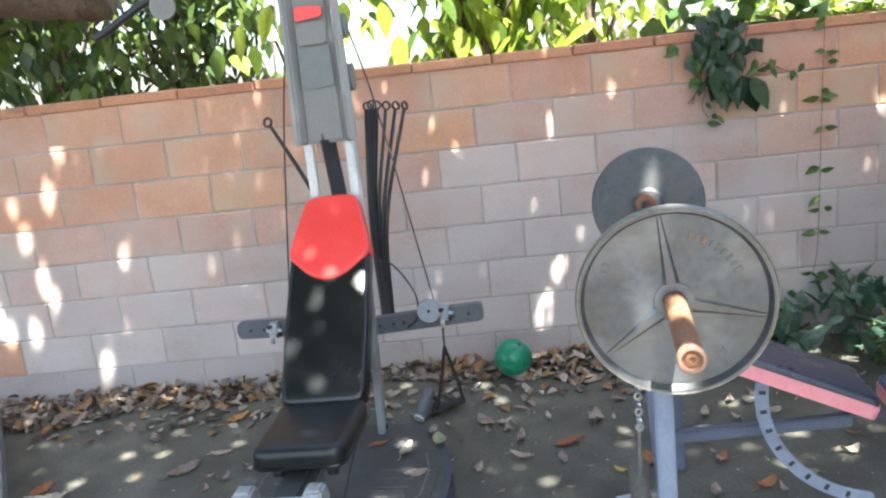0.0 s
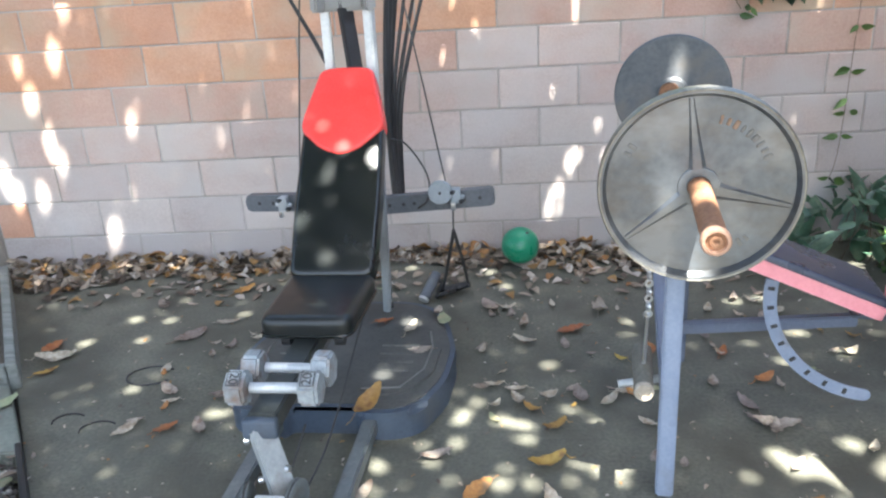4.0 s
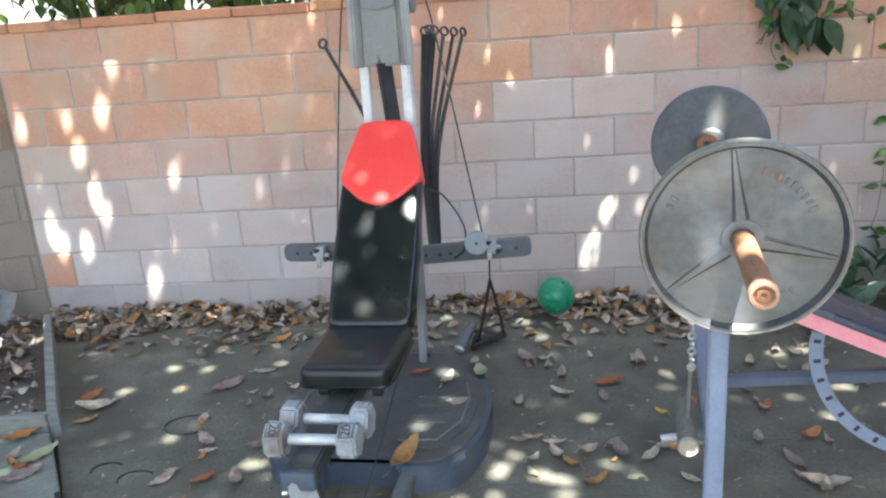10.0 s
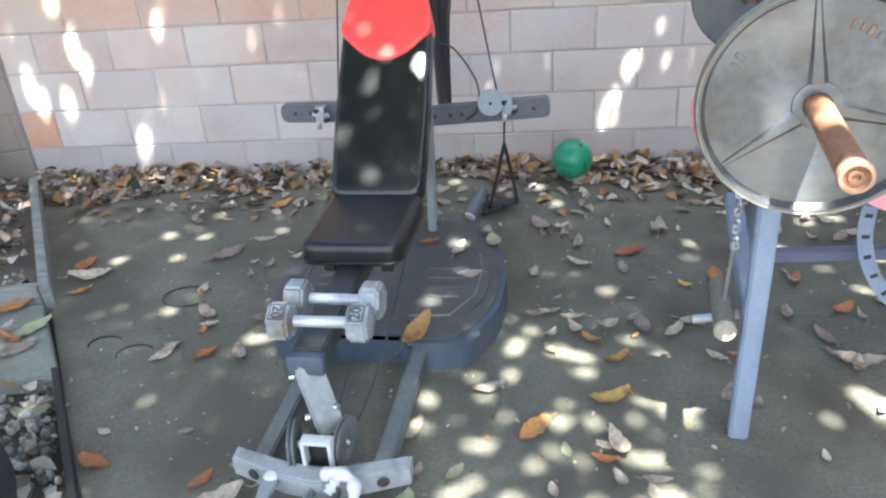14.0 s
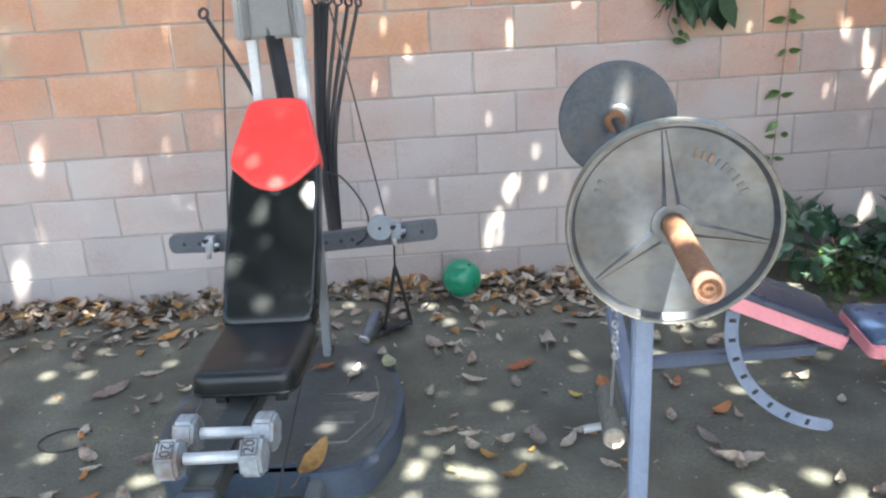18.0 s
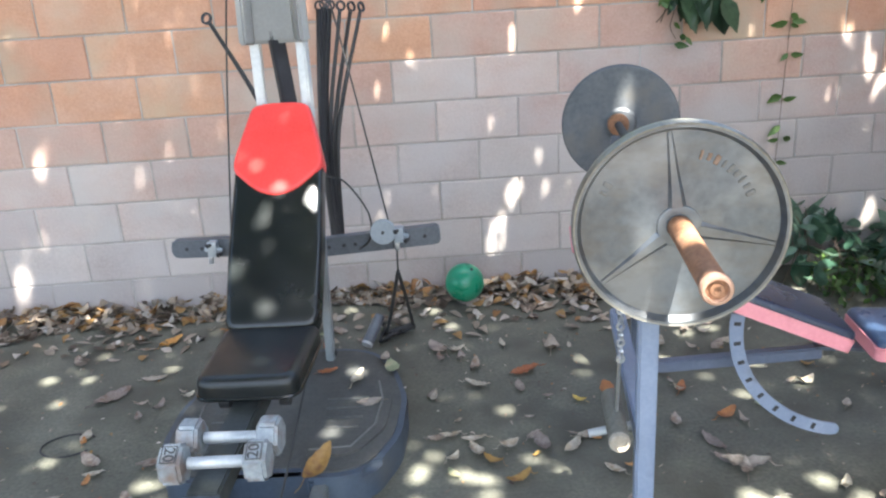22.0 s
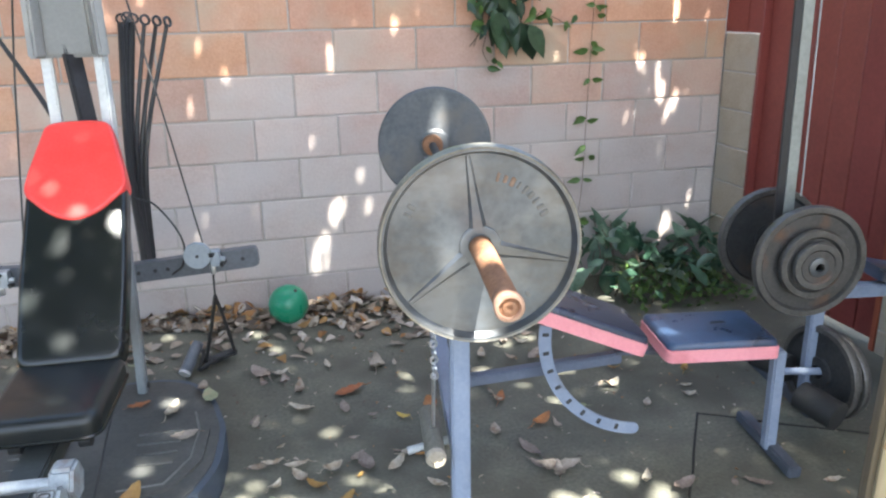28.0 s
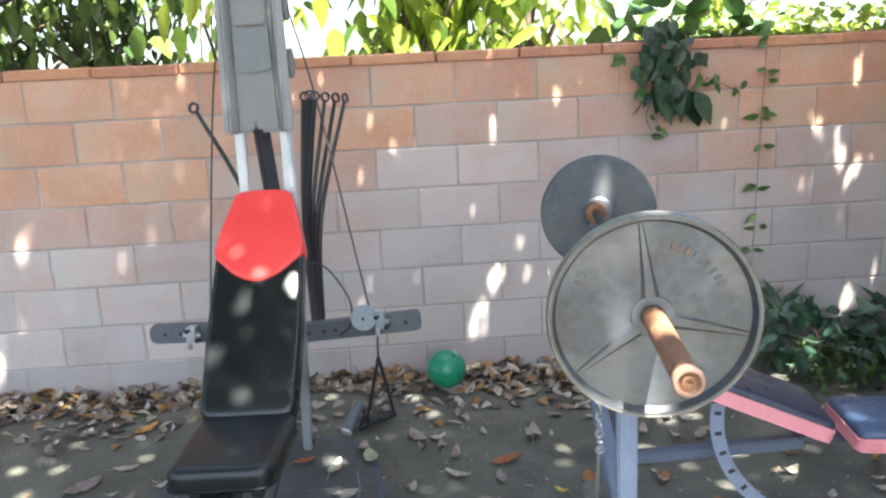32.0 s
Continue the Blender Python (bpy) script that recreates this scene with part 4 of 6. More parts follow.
for z, x, r in ((1.80, 0.115, 0.05), (1.60, 0.118, 0.055), (1.90, -0.105, 0.04)):
    bm = mesh()
    lathe(bm, [(0, -0.010), (r, -0.010), (r, -0.005), (r * 0.85, 0), (r, 0.005), (r, 0.010), (0, 0.010)], pose(x, 0.05, z, 0, 90, 0), 28)
    part("mast_pulley", bm, "shroud", gym)
# wings
for x0, x1, yy, z, lean in ((-0.565, -0.03, 0.132, 0.545, 0.0), (0.03, 0.552, 0.110, 0.545, 4.3)):
    w = x1 - x0
    turned = pose((x0 + x1) / 2, yy, z, 90, 0, -1.2) @ pose(0, 0, 0, 0, 0, lean)
    o = rounded([(-w / 2, -0.038), (w / 2, -0.040), (w / 2, 0.040), (-w / 2, 0.038)], 0.026, 6)
    wing = part("wing_bar", slab(mesh(), o, -0.02, 0.02, 0.005, turned), "wing", gym, "dark grey flat wing bar with bolt holes")
    for f in (0.12, 0.24, 0.33, 0.75, 0.88):
        bm = mesh()
        rod(bm, (f * w - w / 2, 0, 0.0195), (f * w - w / 2, 0, 0.0212), 0.008, seg=12)
        bmesh.ops.transform(bm, matrix=turned, verts=bm.verts[:])
        part("bolt_hole", bm, "ink", wing)
for x, y in ((0.325, 0.055), (-0.445, 0.085)):
    if x > 0:
        bm = mesh()
        lathe(bm, [(0, -0.013), (0.018, -0.013), (0.02, -0.009), (0.046, -0.009), (0.051, -0.012), (0.052, -0.006), (0.047, 0), (0.052, 0.006), (0.05, 0.012), (0, 0.012)], pose(x, y - 0.012, 0.600, 90, 0, 0), 32)
        pul = part("wing_pulley", bm, "pulley", gym, "round grey cable pulley")
        bm = mesh()
        rod(bm, (x, y - 0.03, 0.600), (x, y - 0.02, 0.600), 0.006)
        part("axle", bm, "cast_dark", pul)
    bm = mesh()
    up = 0.03 if x > 0 else 0.0
    box(bm, (x + 0.062, y + 0.01, 0.55 + up), (0.038, 0.05, 0.062), bevel=0.004)
    rod(bm, (x + 0.03, y, 0.55 + up), (x + 0.10, y, 0.545 + up), 0.009)
    pb = part("pulley_bracket", bm, "pulley" if x > 0 else "hexbar", gym)
    part("snap_hook", box(mesh(), (x + 0.052, y - 0.008, 0.512 + up), (0.020, 0.012, 0.045), bevel=0.004), "chrome", pb)
    for bx, bz in ((0.05, 0.572), (0.088, 0.532)):
        part("wing_nut", rod(mesh(), (x + bx, y - 0.03, bz + up), (x + bx + 0.01, y - 0.012, bz + up), 0.010, 0.006, 10), "ink", pb)
# resistance rods: a fan to one side, a pair to the other
tips = [(0.122, 0.27, 1.46), (0.140, 0.28, 1.465), (0.160, 0.29, 1.46), (0.205, 0.27, 1.455), (0.245, 0.28, 1.45), (0.285, 0.27, 1.447)]
for i, t in enumerate(tips):
    foot = Vector((0.115 + 0.004 * i, 0.14 + 0.008 * i, 0.50))
    mid = foot.lerp(Vector(t), 0.5) + Vector((-0.022 - 0.006 * i, 0, 0))
    bm = mesh()
    hose(bm, arc([foot, mid, t], 12), [(0.016 if i < 3 else 0.012) - 0.0045 * k / 12 for k in range(13)], 8)
    r = part("resistance_rod", bm, "rod", gym, "black flexible resistance rod")
    bm = mesh()
    lathe(bm, [(0.013, -0.004), (0.021, -0.004), (0.021, 0.004), (0.013, 0.004), (0.013, -0.004)], Matrix.Translation(Vector(t) + Vector((0.004, 0, 0.012))) @ pose(0, 0, 0, 80, 0, 12 * i), 16)
    part("rod_eye", bm, "rod", r)
for t in ((-0.315, 0.26, 1.435),):
    bm = mesh()
    hose(bm, arc([(-0.06, 0.13, 0.95), (-0.165, 0.2, 1.17), t], 12), [0.012 - 0.004 * k / 12 for k in range(13)], 8)
    r = part("resistance_rod", bm, "rod", gym, "black flexible resistance rod")
    bm = mesh()
    lathe(bm, [(0.014, -0.004), (0.024, -0.004), (0.024, 0.004), (0.014, 0.004), (0.014, -0.004)], Matrix.Translation(Vector(t) + Vector((-0.008, 0, 0.014))) @ pose(0, 0, 0, 75, 0, -15), 16)
    part("rod_eye", bm, "rod", r)
# upper arm with its pulley, and the black lat bar
part("upper_arm", beam(mesh(), (-0.07, 0.05, 2.06), (-0.64, 0.10, 2.06), 0.04, 0.05, 0.005), "shroud", gym)
part("arm_pulley", lathe(mesh(), [(0, -0.010), (0.05, -0.010), (0.052, -0.005), (0.046, 0), (0.052, 0.005), (0.05, 0.010), (0, 0.010)], pose(-0.611, 0.045, 1.955, 90, 0, 15), 28), "shroud", gym)
part("lat_bar", hose(mesh(), arc([(-0.931, 0.062, 1.865), (-0.859, 0.066, 1.898), (-0.779, 0.071, 1.943), (-0.682, 0.077, 1.99), (-0.5, 0.08, 2.03)], 16), 0.017, 12), "rod", gym, "bent black lat bar")
# cables
for pts, r in (
    ([(0.115, 0.06, 1.84), (0.20, 0.10, 1.45), (0.355, 0.06, 0.60)], 0.0035),
    ([(-0.10, 0.06, 1.92), (-0.20, 0.10, 1.45), (-0.305, 0.09, 0.57)], 0.0035),
    ([(0.115, 0.12, 0.82), (0.19, 0.08, 0.80), (0.275, 0.04, 0.68), (0.27, 0.05, 0.57), (0.22, 0.08, 0.52)], 0.004),
    ([(0.375, 0.05, 0.52), (0.372, 0.06, 0.47), (0.370, 0.07, 0.42)], 0.004),
    ([(0.370, 0.07, 0.42), (0.325, 0.18, 0.23), (0.276, 0.30, 0.04)], 0.008),
    ([(0.370, 0.07, 0.42), (0.385, 0.22, 0.23), (0.392, 0.38, 0.04)], 0.008),
    ([(0.10, -0.25, 0.42), (0.105, -0.7, 0.30), (0.085, -1.1, 0.14), (0.05, -1.38, 0.09)], 0.0035),
    ([(0.02, -1.1, 0.20), (0.0, -1.3, 0.10), (-0.01, -1.4, 0.09)], 0.0035),
):
    part("cable", hose(mesh(), arc(pts, 14), r, 6), "cable", gym)
bm = mesh()
hose(bm, [(0.272, 0.302, 0.035), (0.33, 0.345, 0.032), (0.394, 0.386, 0.035)], 0.018, 12)
part("hand_grip", bm, "rubber", gym, "black foam hand grip")
bm = mesh()
hose(bm, arc([(0.19, 0.30, 0.03), (0.215, 0.36, 0.075), (0.262, 0.345, 0.06), (0.25, 0.26, 0.022), (0.30, 0.25, 0.05), (0.33, 0.33, 0.026), (0.40, 0.33, 0.05)], 34), [0.009 + 0.003 * math.sin(k * 1.9) for k in range(35)], 8)
part("folded_strap", bm, "rubber", gym, "crumpled black webbing strap")
grip = part("roller_grip", rod(mesh(), (0.196, 0.225, 0.03), (0.246, 0.33, 0.112), 0.026, 0.024, 20), "wing", gym, "grey foam roller grip")
part("grip_end", rod(mesh(), (0.191, 0.216, 0.0235), (0.195, 0.224, 0.0295), 0.025, seg=20), "whitefilm", grip)


# ---- dumbbells on the rail ----
def dumbbell(m):
    d = thing("dumbbell", m, "grey painted hexagonal dumbbell with worn chipped heads marked 20", "dumbbell", "dumbbells on the gym rail")
    part("handle", rod(mesh(), (-0.07, 0, 0), (0.07, 0, 0), 0.0155), "hexbar", d, "scuffed metal handle")
    for s in (1, -1):
        bm = mesh()
        r = bmesh.ops.create_cone(bm, cap_ends=True, segments=6, radius1=0.056, radius2=0.056, depth=0.056)
        bmesh.ops.bevel(bm, geom=bm.edges[:], offset=0.008, segments=2, affect="EDGES")
        bmesh.ops.transform(bm, matrix=pose(s * 0.104, 0, 0, 0, 90, 0) @ pose(0, 0, 0, 0, 0, 0), verts=bm.verts[:])
        bmesh.ops.rotate(bm, cent=(0, 0, 0), matrix=Euler((radians(30), 0, 0)).to_matrix(), verts=bm.verts[:])
        h = part("head", bm, "hexpaint", d)
        # the weight, in black on a sloping face
        cu = bpy.data.curves.new("weight_mark", "FONT")
        cu.body, cu.size, cu.align_x, cu.align_y, cu.extrude = "20", 0.038, "CENTER", "CENTER", 0.0008
        cu.offset = 0.0004
        cu.materials.append(M["mark_grey"])
        ob = new("weight_mark", cu)
        ob.parent = h
        face = pose(s * 0.104, -0.0490 * math.sin(radians(30)), 0.0490 * math.cos(radians(30)), 30, 0, 0)
        bm = mesh()
        for cx, cy, w, d2 in ((0, 0.0215, 0.037, 0.0022), (0, -0.0215, 0.037, 0.0022), (0.018, 0, 0.0022, 0.043), (-0.018, 0, 0.0022, 0.043)):
            box(bm, (cx, cy, 0.0002), (w, d2, 0.0016))
        bmesh.ops.transform(bm, matrix=face, verts=bm.verts[:])
        part("mark_border", bm, "mark_grey", h, "dark worn border")
        ob.matrix_local = pose(s * 0.104, -0.0490 * math.sin(radians(30)), 0.0490 * math.cos(radians(30)), 30, 0, 0) @ pose(0, 0, 0, 0, 0, -90 if s < 0 else 90)
    return d


gm = gym.matrix_basis
dumbbell(gm @ pose(0.008, -1.268, 0.428, 0, 0, 0.5))
dumbbell(gm @ pose(0.015, -1.156, 0.428, -90, 0, -1))


# ---- weight bench with its barbell ----
# local x runs along the bench, local y along the bar
BENCH = pose(0.330, -1.665, 0, 0, 0, -10.0)
bench = thing("weight_bench", BENCH, "blue-grey steel weight bench with worn blue pads edged in pink", "weight bench")
for s in (1, -1):
    bm = mesh()
    ux = -0.035 if s < 0 else 0.046
    beam(bm, (ux, s * 0.415, 0.0), (ux, s * 0.415, 0.985), 0.05, 0.05, 0.006)
    # the far upright takes a copy darkened for shade
    up = part("upright", bm, "frame_blue" if s < 0 else "frame_half_lit", bench, "blue-grey square tube upright")
    bm = mesh()
    hx = -0.085 if s < 0 else -0.040
    beam(bm, (hx, s * 0.415, 0.975), (ux + 0.065, s * 0.415, 0.975), 0.045, 0.012, 0.003)
    beam(bm, (hx, s * 0.415, 0.97), (hx, s * 0.415, 1.04 if s < 0 else 1.0), 0.045, 0.012, 0.003)
    beam(bm, (ux + 0.065, s * 0.415, 0.97), (ux + 0.065, s * 0.415, 1.01), 0.045, 0.012, 0.003)
    part("bar_hook", bm, "frame_shaded", up)
    bm = mesh()
    rod(bm, (ux - 0.031, s * 0.415, 0.80), (ux - 0.015, s * 0.415, 0.80), 0.012, seg=8)
    part("bolt", bm, "chrome", up)
bm = mesh()
beam(bm, (-0.035, -0.39, 0.355), (-0.035, 0.39, 0.355), 0.05, 0.05, 0.005)
part("cross_tube", bm, "frame_blue", bench)
bm = mesh()
beam(bm, (-0.01, 0.07, 0.303), (0.56, 0.07, 0.366), 0.038, 0.038, 0.005)
# tubes under the pads and at the foot are toned for shade too
part("main_tube", bm, "frame_half_lit", bench)
part("seat_rail", beam(mesh(), (0.54, 0.075, 0.383), (1.08, 0.04, 0.380), 0.05, 0.012, 0.003), "frame_shaded", bench, "flat bar under the seat, in the shaded frame tone")
bm = mesh()
beam(bm, (1.075, 0, 0.392), (1.078, 0, 0.02), 0.040, 0.040, 0.005)
part("front_leg", bm, "frame_blue", bench)
bm = mesh()
beam(bm, (1.09, -0.16, 0.022), (1.09, 0.22, 0.022), 0.045, 0.04, 0.005)
part("foot_tube", bm, "frame_shaded", bench)
# pads: dark covers over pink edges
def pad(name, w, d, m):
    o = rounded([(-w / 2, -d / 2), (w / 2, -d / 2), (w / 2, d / 2), (-w / 2, d / 2)], 0.03, 5)
    p = part(name, slab(mesh(), o, 0.0, 0.043, 0.006, m), "pad_pink", bench, "pad edge in faded pink vinyl")
    o = rounded([(-w / 2 + 0.004, -d / 2 + 0.004), (w / 2 - 0.004, -d / 2 + 0.004), (w / 2 - 0.004, d / 2 - 0.004), (-w / 2 + 0.004, d / 2 - 0.004)], 0.03, 5)
    # the seat's cover has the sky sheen mixed into its blue
    part("pad_cover", pillow(mesh(), o, 0.037, 0.064, 0.018, m), "vinyl_blue_sheen" if w < 0.5 else "vinyl_navy", p, "worn blue vinyl cover, lightened for sky sheen" if w < 0.5 else "worn navy vinyl cover")
    return p
seat_pad = pad("seat_pad", 0.38, 0.28, pose(0.858, 0.075, 0.394, 0, 0.5, 0))
part("tear", slab(mesh(), rounded([(-0.03, -0.012), (0.03, -0.008), (0.025, 0.012), (-0.02, 0.01)], 0.008, 3), 0.0605, 0.064, 0, pose(0.90, 0.10, 0.3945)), "rubber", seat_pad, "torn dark patch")
back_pad = pad("back_pad", 0.865, 0.28, pose(0.190, 0.06, 0.589, 0, 22.0, 0))
bm = mesh()
# adjuster: a curved plate with square holes
a0, a1, R0, R1 = 172, 264, 0.319, 0.359
pts = [(R1 * math.cos(radians(a)), R1 * math.sin(radians(a))) for a in range(a0, a1 + 1, 4)]
pts += [(0.339 * math.cos(radians(a1)) + 0.02 * math.sin(radians(q)) * 1.0, 0.339 * math.sin(radians(a1)) - 0.02 * math.cos(radians(q))) for q in (30, 60, 90, 120, 150)]
pts += [(R0 * math.cos(radians(a)), R0 * math.sin(radians(a))) for a in range(a1, a0 - 1, -4)]
ARC = pose(0.615, -0.035, 0.49, 90, 0, 0)
arc_plate = part("adjuster_plate", slab(mesh(), pts, -0.004, 0.004, 0.0015, ARC), "frame_blue", bench, "curved pale blue plate with adjustment holes")
for k in range(8):
    a = radians(a0 - 1 + 6 + k * 11)
    bm = mesh()
    box(bm, (0.338 * math.cos(a), 0.338 * math.sin(a), 0.0045), (0.02, 0.012, 0.002), (0, 0, math.degrees(a)))
    bmesh.ops.transform(bm, matrix=ARC, verts=bm.verts[:])
    part("adjuster_hole", bm, "ink", arc_plate)
# hanging chain and padded curl roller by the upright
bm = mesh()
for k in range(7):
    lathe(bm, [(0.007, -0.003), (0.012, -0.003), (0.012, 0.003), (0.007, 0.003), (0.007, -0.003)], pose(-0.10, -0.38 - 0.004 * k, 0.70 - 0.021 * k, 90, 0, 90 * (k % 2) + 20), 10)
part("chain", bm, "chrome", bench, "short steel chain with a snap hook")
bm = mesh()
rod(bm, (-0.05, -0.30, 0.318), (-0.175, -0.32, 0.300), 0.012)
part("curl_bar", bm, "hexbar", bench)
part("hook_pin", rod(mesh(), (-0.105, -0.37, 0.40), (-0.10, -0.38, 0.565), 0.005), "chrome", bench)


def plate_disc(name, r, thick, hub, material, rim, m, spokes=3, label="", group="", bars=True):
    """A cast disc: raised rim, recessed face, a hub and three tapering ribs."""
    t = thick / 2
    p = thing(name, m, label, "weight plate", group)
    prof = [(0.026, t * 0.40), (hub - 0.003, t * 0.40), (hub, t * 0.36), (hub + 0.001, t * 0.12), (r - 0.019, t * 0.1), (r - 0.011, t), (r - 0.003, t), (r, t * 0.6), (r, -t * 0.6), (r - 0.003, -t), (r - 0.011, -t), (r - 0.019, -t * 0.1), (hub + 0.002, -t * 0.12), (hub, -t * 0.48), (hub - 0.006, -t * 0.55), (0.026, -t * 0.55), (0.026, t * 0.55)]
    part("disc", lathe(mesh(), prof, None, 72), material, p)
    rim_prof = [(r - 0.008, t * 0.98), (r - 0.002, t * 1.04), (r + 0.0015, t * 0.5), (r + 0.0015, -t * 0.5), (r - 0.002, -t * 1.04), (r - 0.013, -t * 0.98)]
    part("rim", lathe(mesh(), rim_prof, None, 72), rim, p, "worn metal rim")
    for k in range(spokes):
        for s in (1, -1):
            bm = mesh()
            z0, ends = t * 0.05, []
            for rr, w, h in ((hub - 0.004, 0.021, t * 0.40), (r * 0.5, 0.013, t * 0.36), (r * 0.90, 0.006, t * 0.20)):
                ends.append([bm.verts.new((rr, -w, z0)), bm.verts.new((rr, -w * 0.5, z0 + h)), bm.verts.new((rr, w * 0.5, z0 + h)), bm.verts.new((rr, w, z0))])
            for p0, p1 in zip(ends, ends[1:]):
                for q in range(3):
                    bm.faces.new((p0[q], p0[q + 1], p1[q + 1], p1[q]))
            bm.faces.new(ends[0])
            bm.faces.new(ends[-1][::-1])
            bmesh.ops.transform(bm, matrix=pose(0, 0, 0, 0 if s > 0 else 180, 0, (99.5, 220.5, 350.0)[k] if s > 0 else 95 + k * 120), verts=bm.verts[:])
            solid("rib", bm, material, p, smooth=False)
    if bars:
        # raised lettering that cannot be read: short bars set round the face
        for a0, n, rr in ((28, 9, 0.70), (150, 2, 0.78), (-52, 2, 0.72)):
            for k in range(n):
                a = a0 + k * 6.2
                bm = mesh()
                box(bm, (r * rr, 0, t * 0.12), (0.020 - 0.004 * (k % 2), 0.010 - 0.002 * (k % 3), 0.0045), bevel=0.0012, seg=1)
                bmesh.ops.rotate(bm, cent=(0, 0, 0), matrix=Euler((0, 0, radians(a))).to_matrix(), verts=bm.verts[:])
                part("raised_mark", bm, "letter_rust" if n > 3 and k > 5 else "letter", p)
    return p


BARZ = 1.003
bar_m = pose(0.318, -1.650, BARZ, 90, 0, -9.6)   # local z points to the near end
barbell = thing("barbell", bar_m, "rusty long barbell resting on the bench uprights", "barbell")
part("shaft", rod(mesh(), (0, 0, -0.62), (0, 0, 0.62), 0.0145), "cast_dark", barbell)
for s in (1, -1):
    sl = part("sleeve", rod(mesh(), (0, 0, s * 0.62), (0, 0, s * 1.010), 0.0245, seg=28), "rust", barbell, "rusted bar sleeve")
    bm = mesh()
    lathe(bm, [(0.014, -0.016), (0.036, -0.016), (0.039, -0.01), (0.039, 0.01), (0.036, 0.016), (0.014, 0.016)], pose(0, 0, s * 0.610), 32)
    part("collar", bm, "rust", sl)
    bm = mesh()
    lathe(bm, [(0.0245, -0.008), (0.0275, -0.006), (0.0275, 0.006), (0.025, 0.010), (0.020, 0.011), (0.0185, 0.003)], pose(0, 0, s * 1.010, 0 if s > 0 else 180, 0, 0), 32)
    part("end_ring", bm, "copper_end", sl, "pale worn copper-coloured end ring")
    bm = mesh()
    lathe(bm, [(0.0188, 0.003), (0.013, 0.003), (0.0115, 0.007), (0.006, 0.007), (0.005, 0.003), (0, 0.003)], pose(0, 0, s * 1.010, 0 if s > 0 else 180, 0, 0), 28)
    part("end_cap", bm, "rust", sl, "dark rusted end cap")
plate_disc("weight_plate", 0.222, 0.044, 0.045, "cast", "cast_rim", bar_m @ pose(0, 0, 0.652, 0, 0, -2), label="large worn grey cast-iron weight plate on the barbell", group="plates on the barbell")
far_plate = thing("weight_plate", bar_m @ pose(0.012, -0.004, -0.652), "smooth blue-grey cast-iron weight plate at the bar's far end", "weight plate", "plates on the barbell")
part("disc", lathe(mesh(), [(0.026, 0.020), (0.05, 0.020), (0.06, 0.012), (0.13, 0.013), (0.198, 0.017), (0.209, 0.016), (0.214, 0.010), (0.214, -0.012), (0.209, -0.018), (0.05, -0.018), (0.026, -0.018), (0.026, 0.020)], None, 72), "cast_blue", far_plate)
# short padded bar leaning by the upright
short_bar = thing("curl_handle", pose(0.158, -2.025, 0.375, 93, 0, -9), "short weathered roller bar with a white end hanging by the bench", "bar")
part("roller", rod(mesh(), (0, 0, -0.125), (0, 0, 0.08), 0.030, 0.027, 24), "olive", short_bar, "worn olive-grey foam roller")
part("end", lathe(mesh(), [(0.012, -0.02), (0.026, -0.008), (0.028, 0.006), (0.025, 0.012), (0.018, 0.012), (0.016, 0.004), (0.01, 0.006), (0, 0.003)], pose(0, 0, 0.085), 24), "worn_end", short_bar, "pale worn end ring")


# ---- lat tower at the bench's end ----
tower = thing("lat_tower", pose(1.575, -1.58, 0, 0, 0, -10.0), "tall grey steel lat tower with a loaded weight peg", "exercise machine")
part("post", beam(mesh(), (0, 0, 0.535), (-0.038, 0, 2.35), 0.046, 0.046, 0.006), "post_steel", tower, "tall square steel post")
# dark strip added to paint the post's left face as shaded
part("guide_rail", beam(mesh(), (-0.031, -0.012, 0.62), (-0.068, -0.012, 2.35), 0.013, 0.03, 0.002), "rod", tower, "dark strip for the shaded left face of the post")
part("lift_cable", hose(mesh(), [(0.036, -0.02, 0.84), (0.004, -0.02, 2.33)], 0.003, 6), "hexbar", tower, "thin pale lifting cable")
part("side_leg", beam(mesh(), (0.145, -0.03, 0.03), (0.145, -0.03, 0.58), 0.05, 0.04, 0.005), "frame_blue", tower)
part("foot", beam(mesh(), (0.145, -0.10, 0.025), (0.145, 0.42, 0.025), 0.05, 0.05, 0.005), "frame_shaded", tower)
part("cross_tube", beam(mesh(), (0.0, -0.01, 0.56), (0.17, -0.02, 0.56), 0.05, 0.05, 0.005), "frame_blue", tower)
part("weight_peg", rod(mesh(), (0.015, -0.165, 0.645), (0.015, 0.16, 0.645), 0.0235, seg=24), "cast_dark", tower)
part("peg_end", lathe(mesh(), [(0.014, 0.004), (0.030, 0.004), (0.034, 0.010), (0.034, 0.016), (0.022, 0.020), (0.015, 0.020), (0.014, 0.004)], pose(0.015, -0.205, 0.645, 90, 0, 0), 32), "cast", tower, "worn silver ring on the peg's end")
part("seat_arm", beam(mesh(), (0.15, 0.02, 0.46), (0.62, 0.10, 0.43), 0.05, 0.05, 0.005), "frame_blue", tower)
part("curl_pad", slab(mesh(), rounded([(-0.12, -0.09), (0.12, -0.09), (0.12, 0.09), (-0.12, 0.09)], 0.03), 0, 0.045, 0.012, pose(0.52, 0.09, 0.47, 0, 12, 0)), "vinyl_blue_sheen", tower, "dark blue padded arm rest")
part("roller_axle", rod(mesh(), (-0.02, -0.06, 0.185), (0.24, -0.09, 0.185), 0.0135), "frame_blue", tower)
part("foam_roller", rod(mesh(), (0.03, -0.19, 0.155), (0.095, -0.32, 0.135), 0.052, seg=28), "rubber", tower, "black foam leg roller")
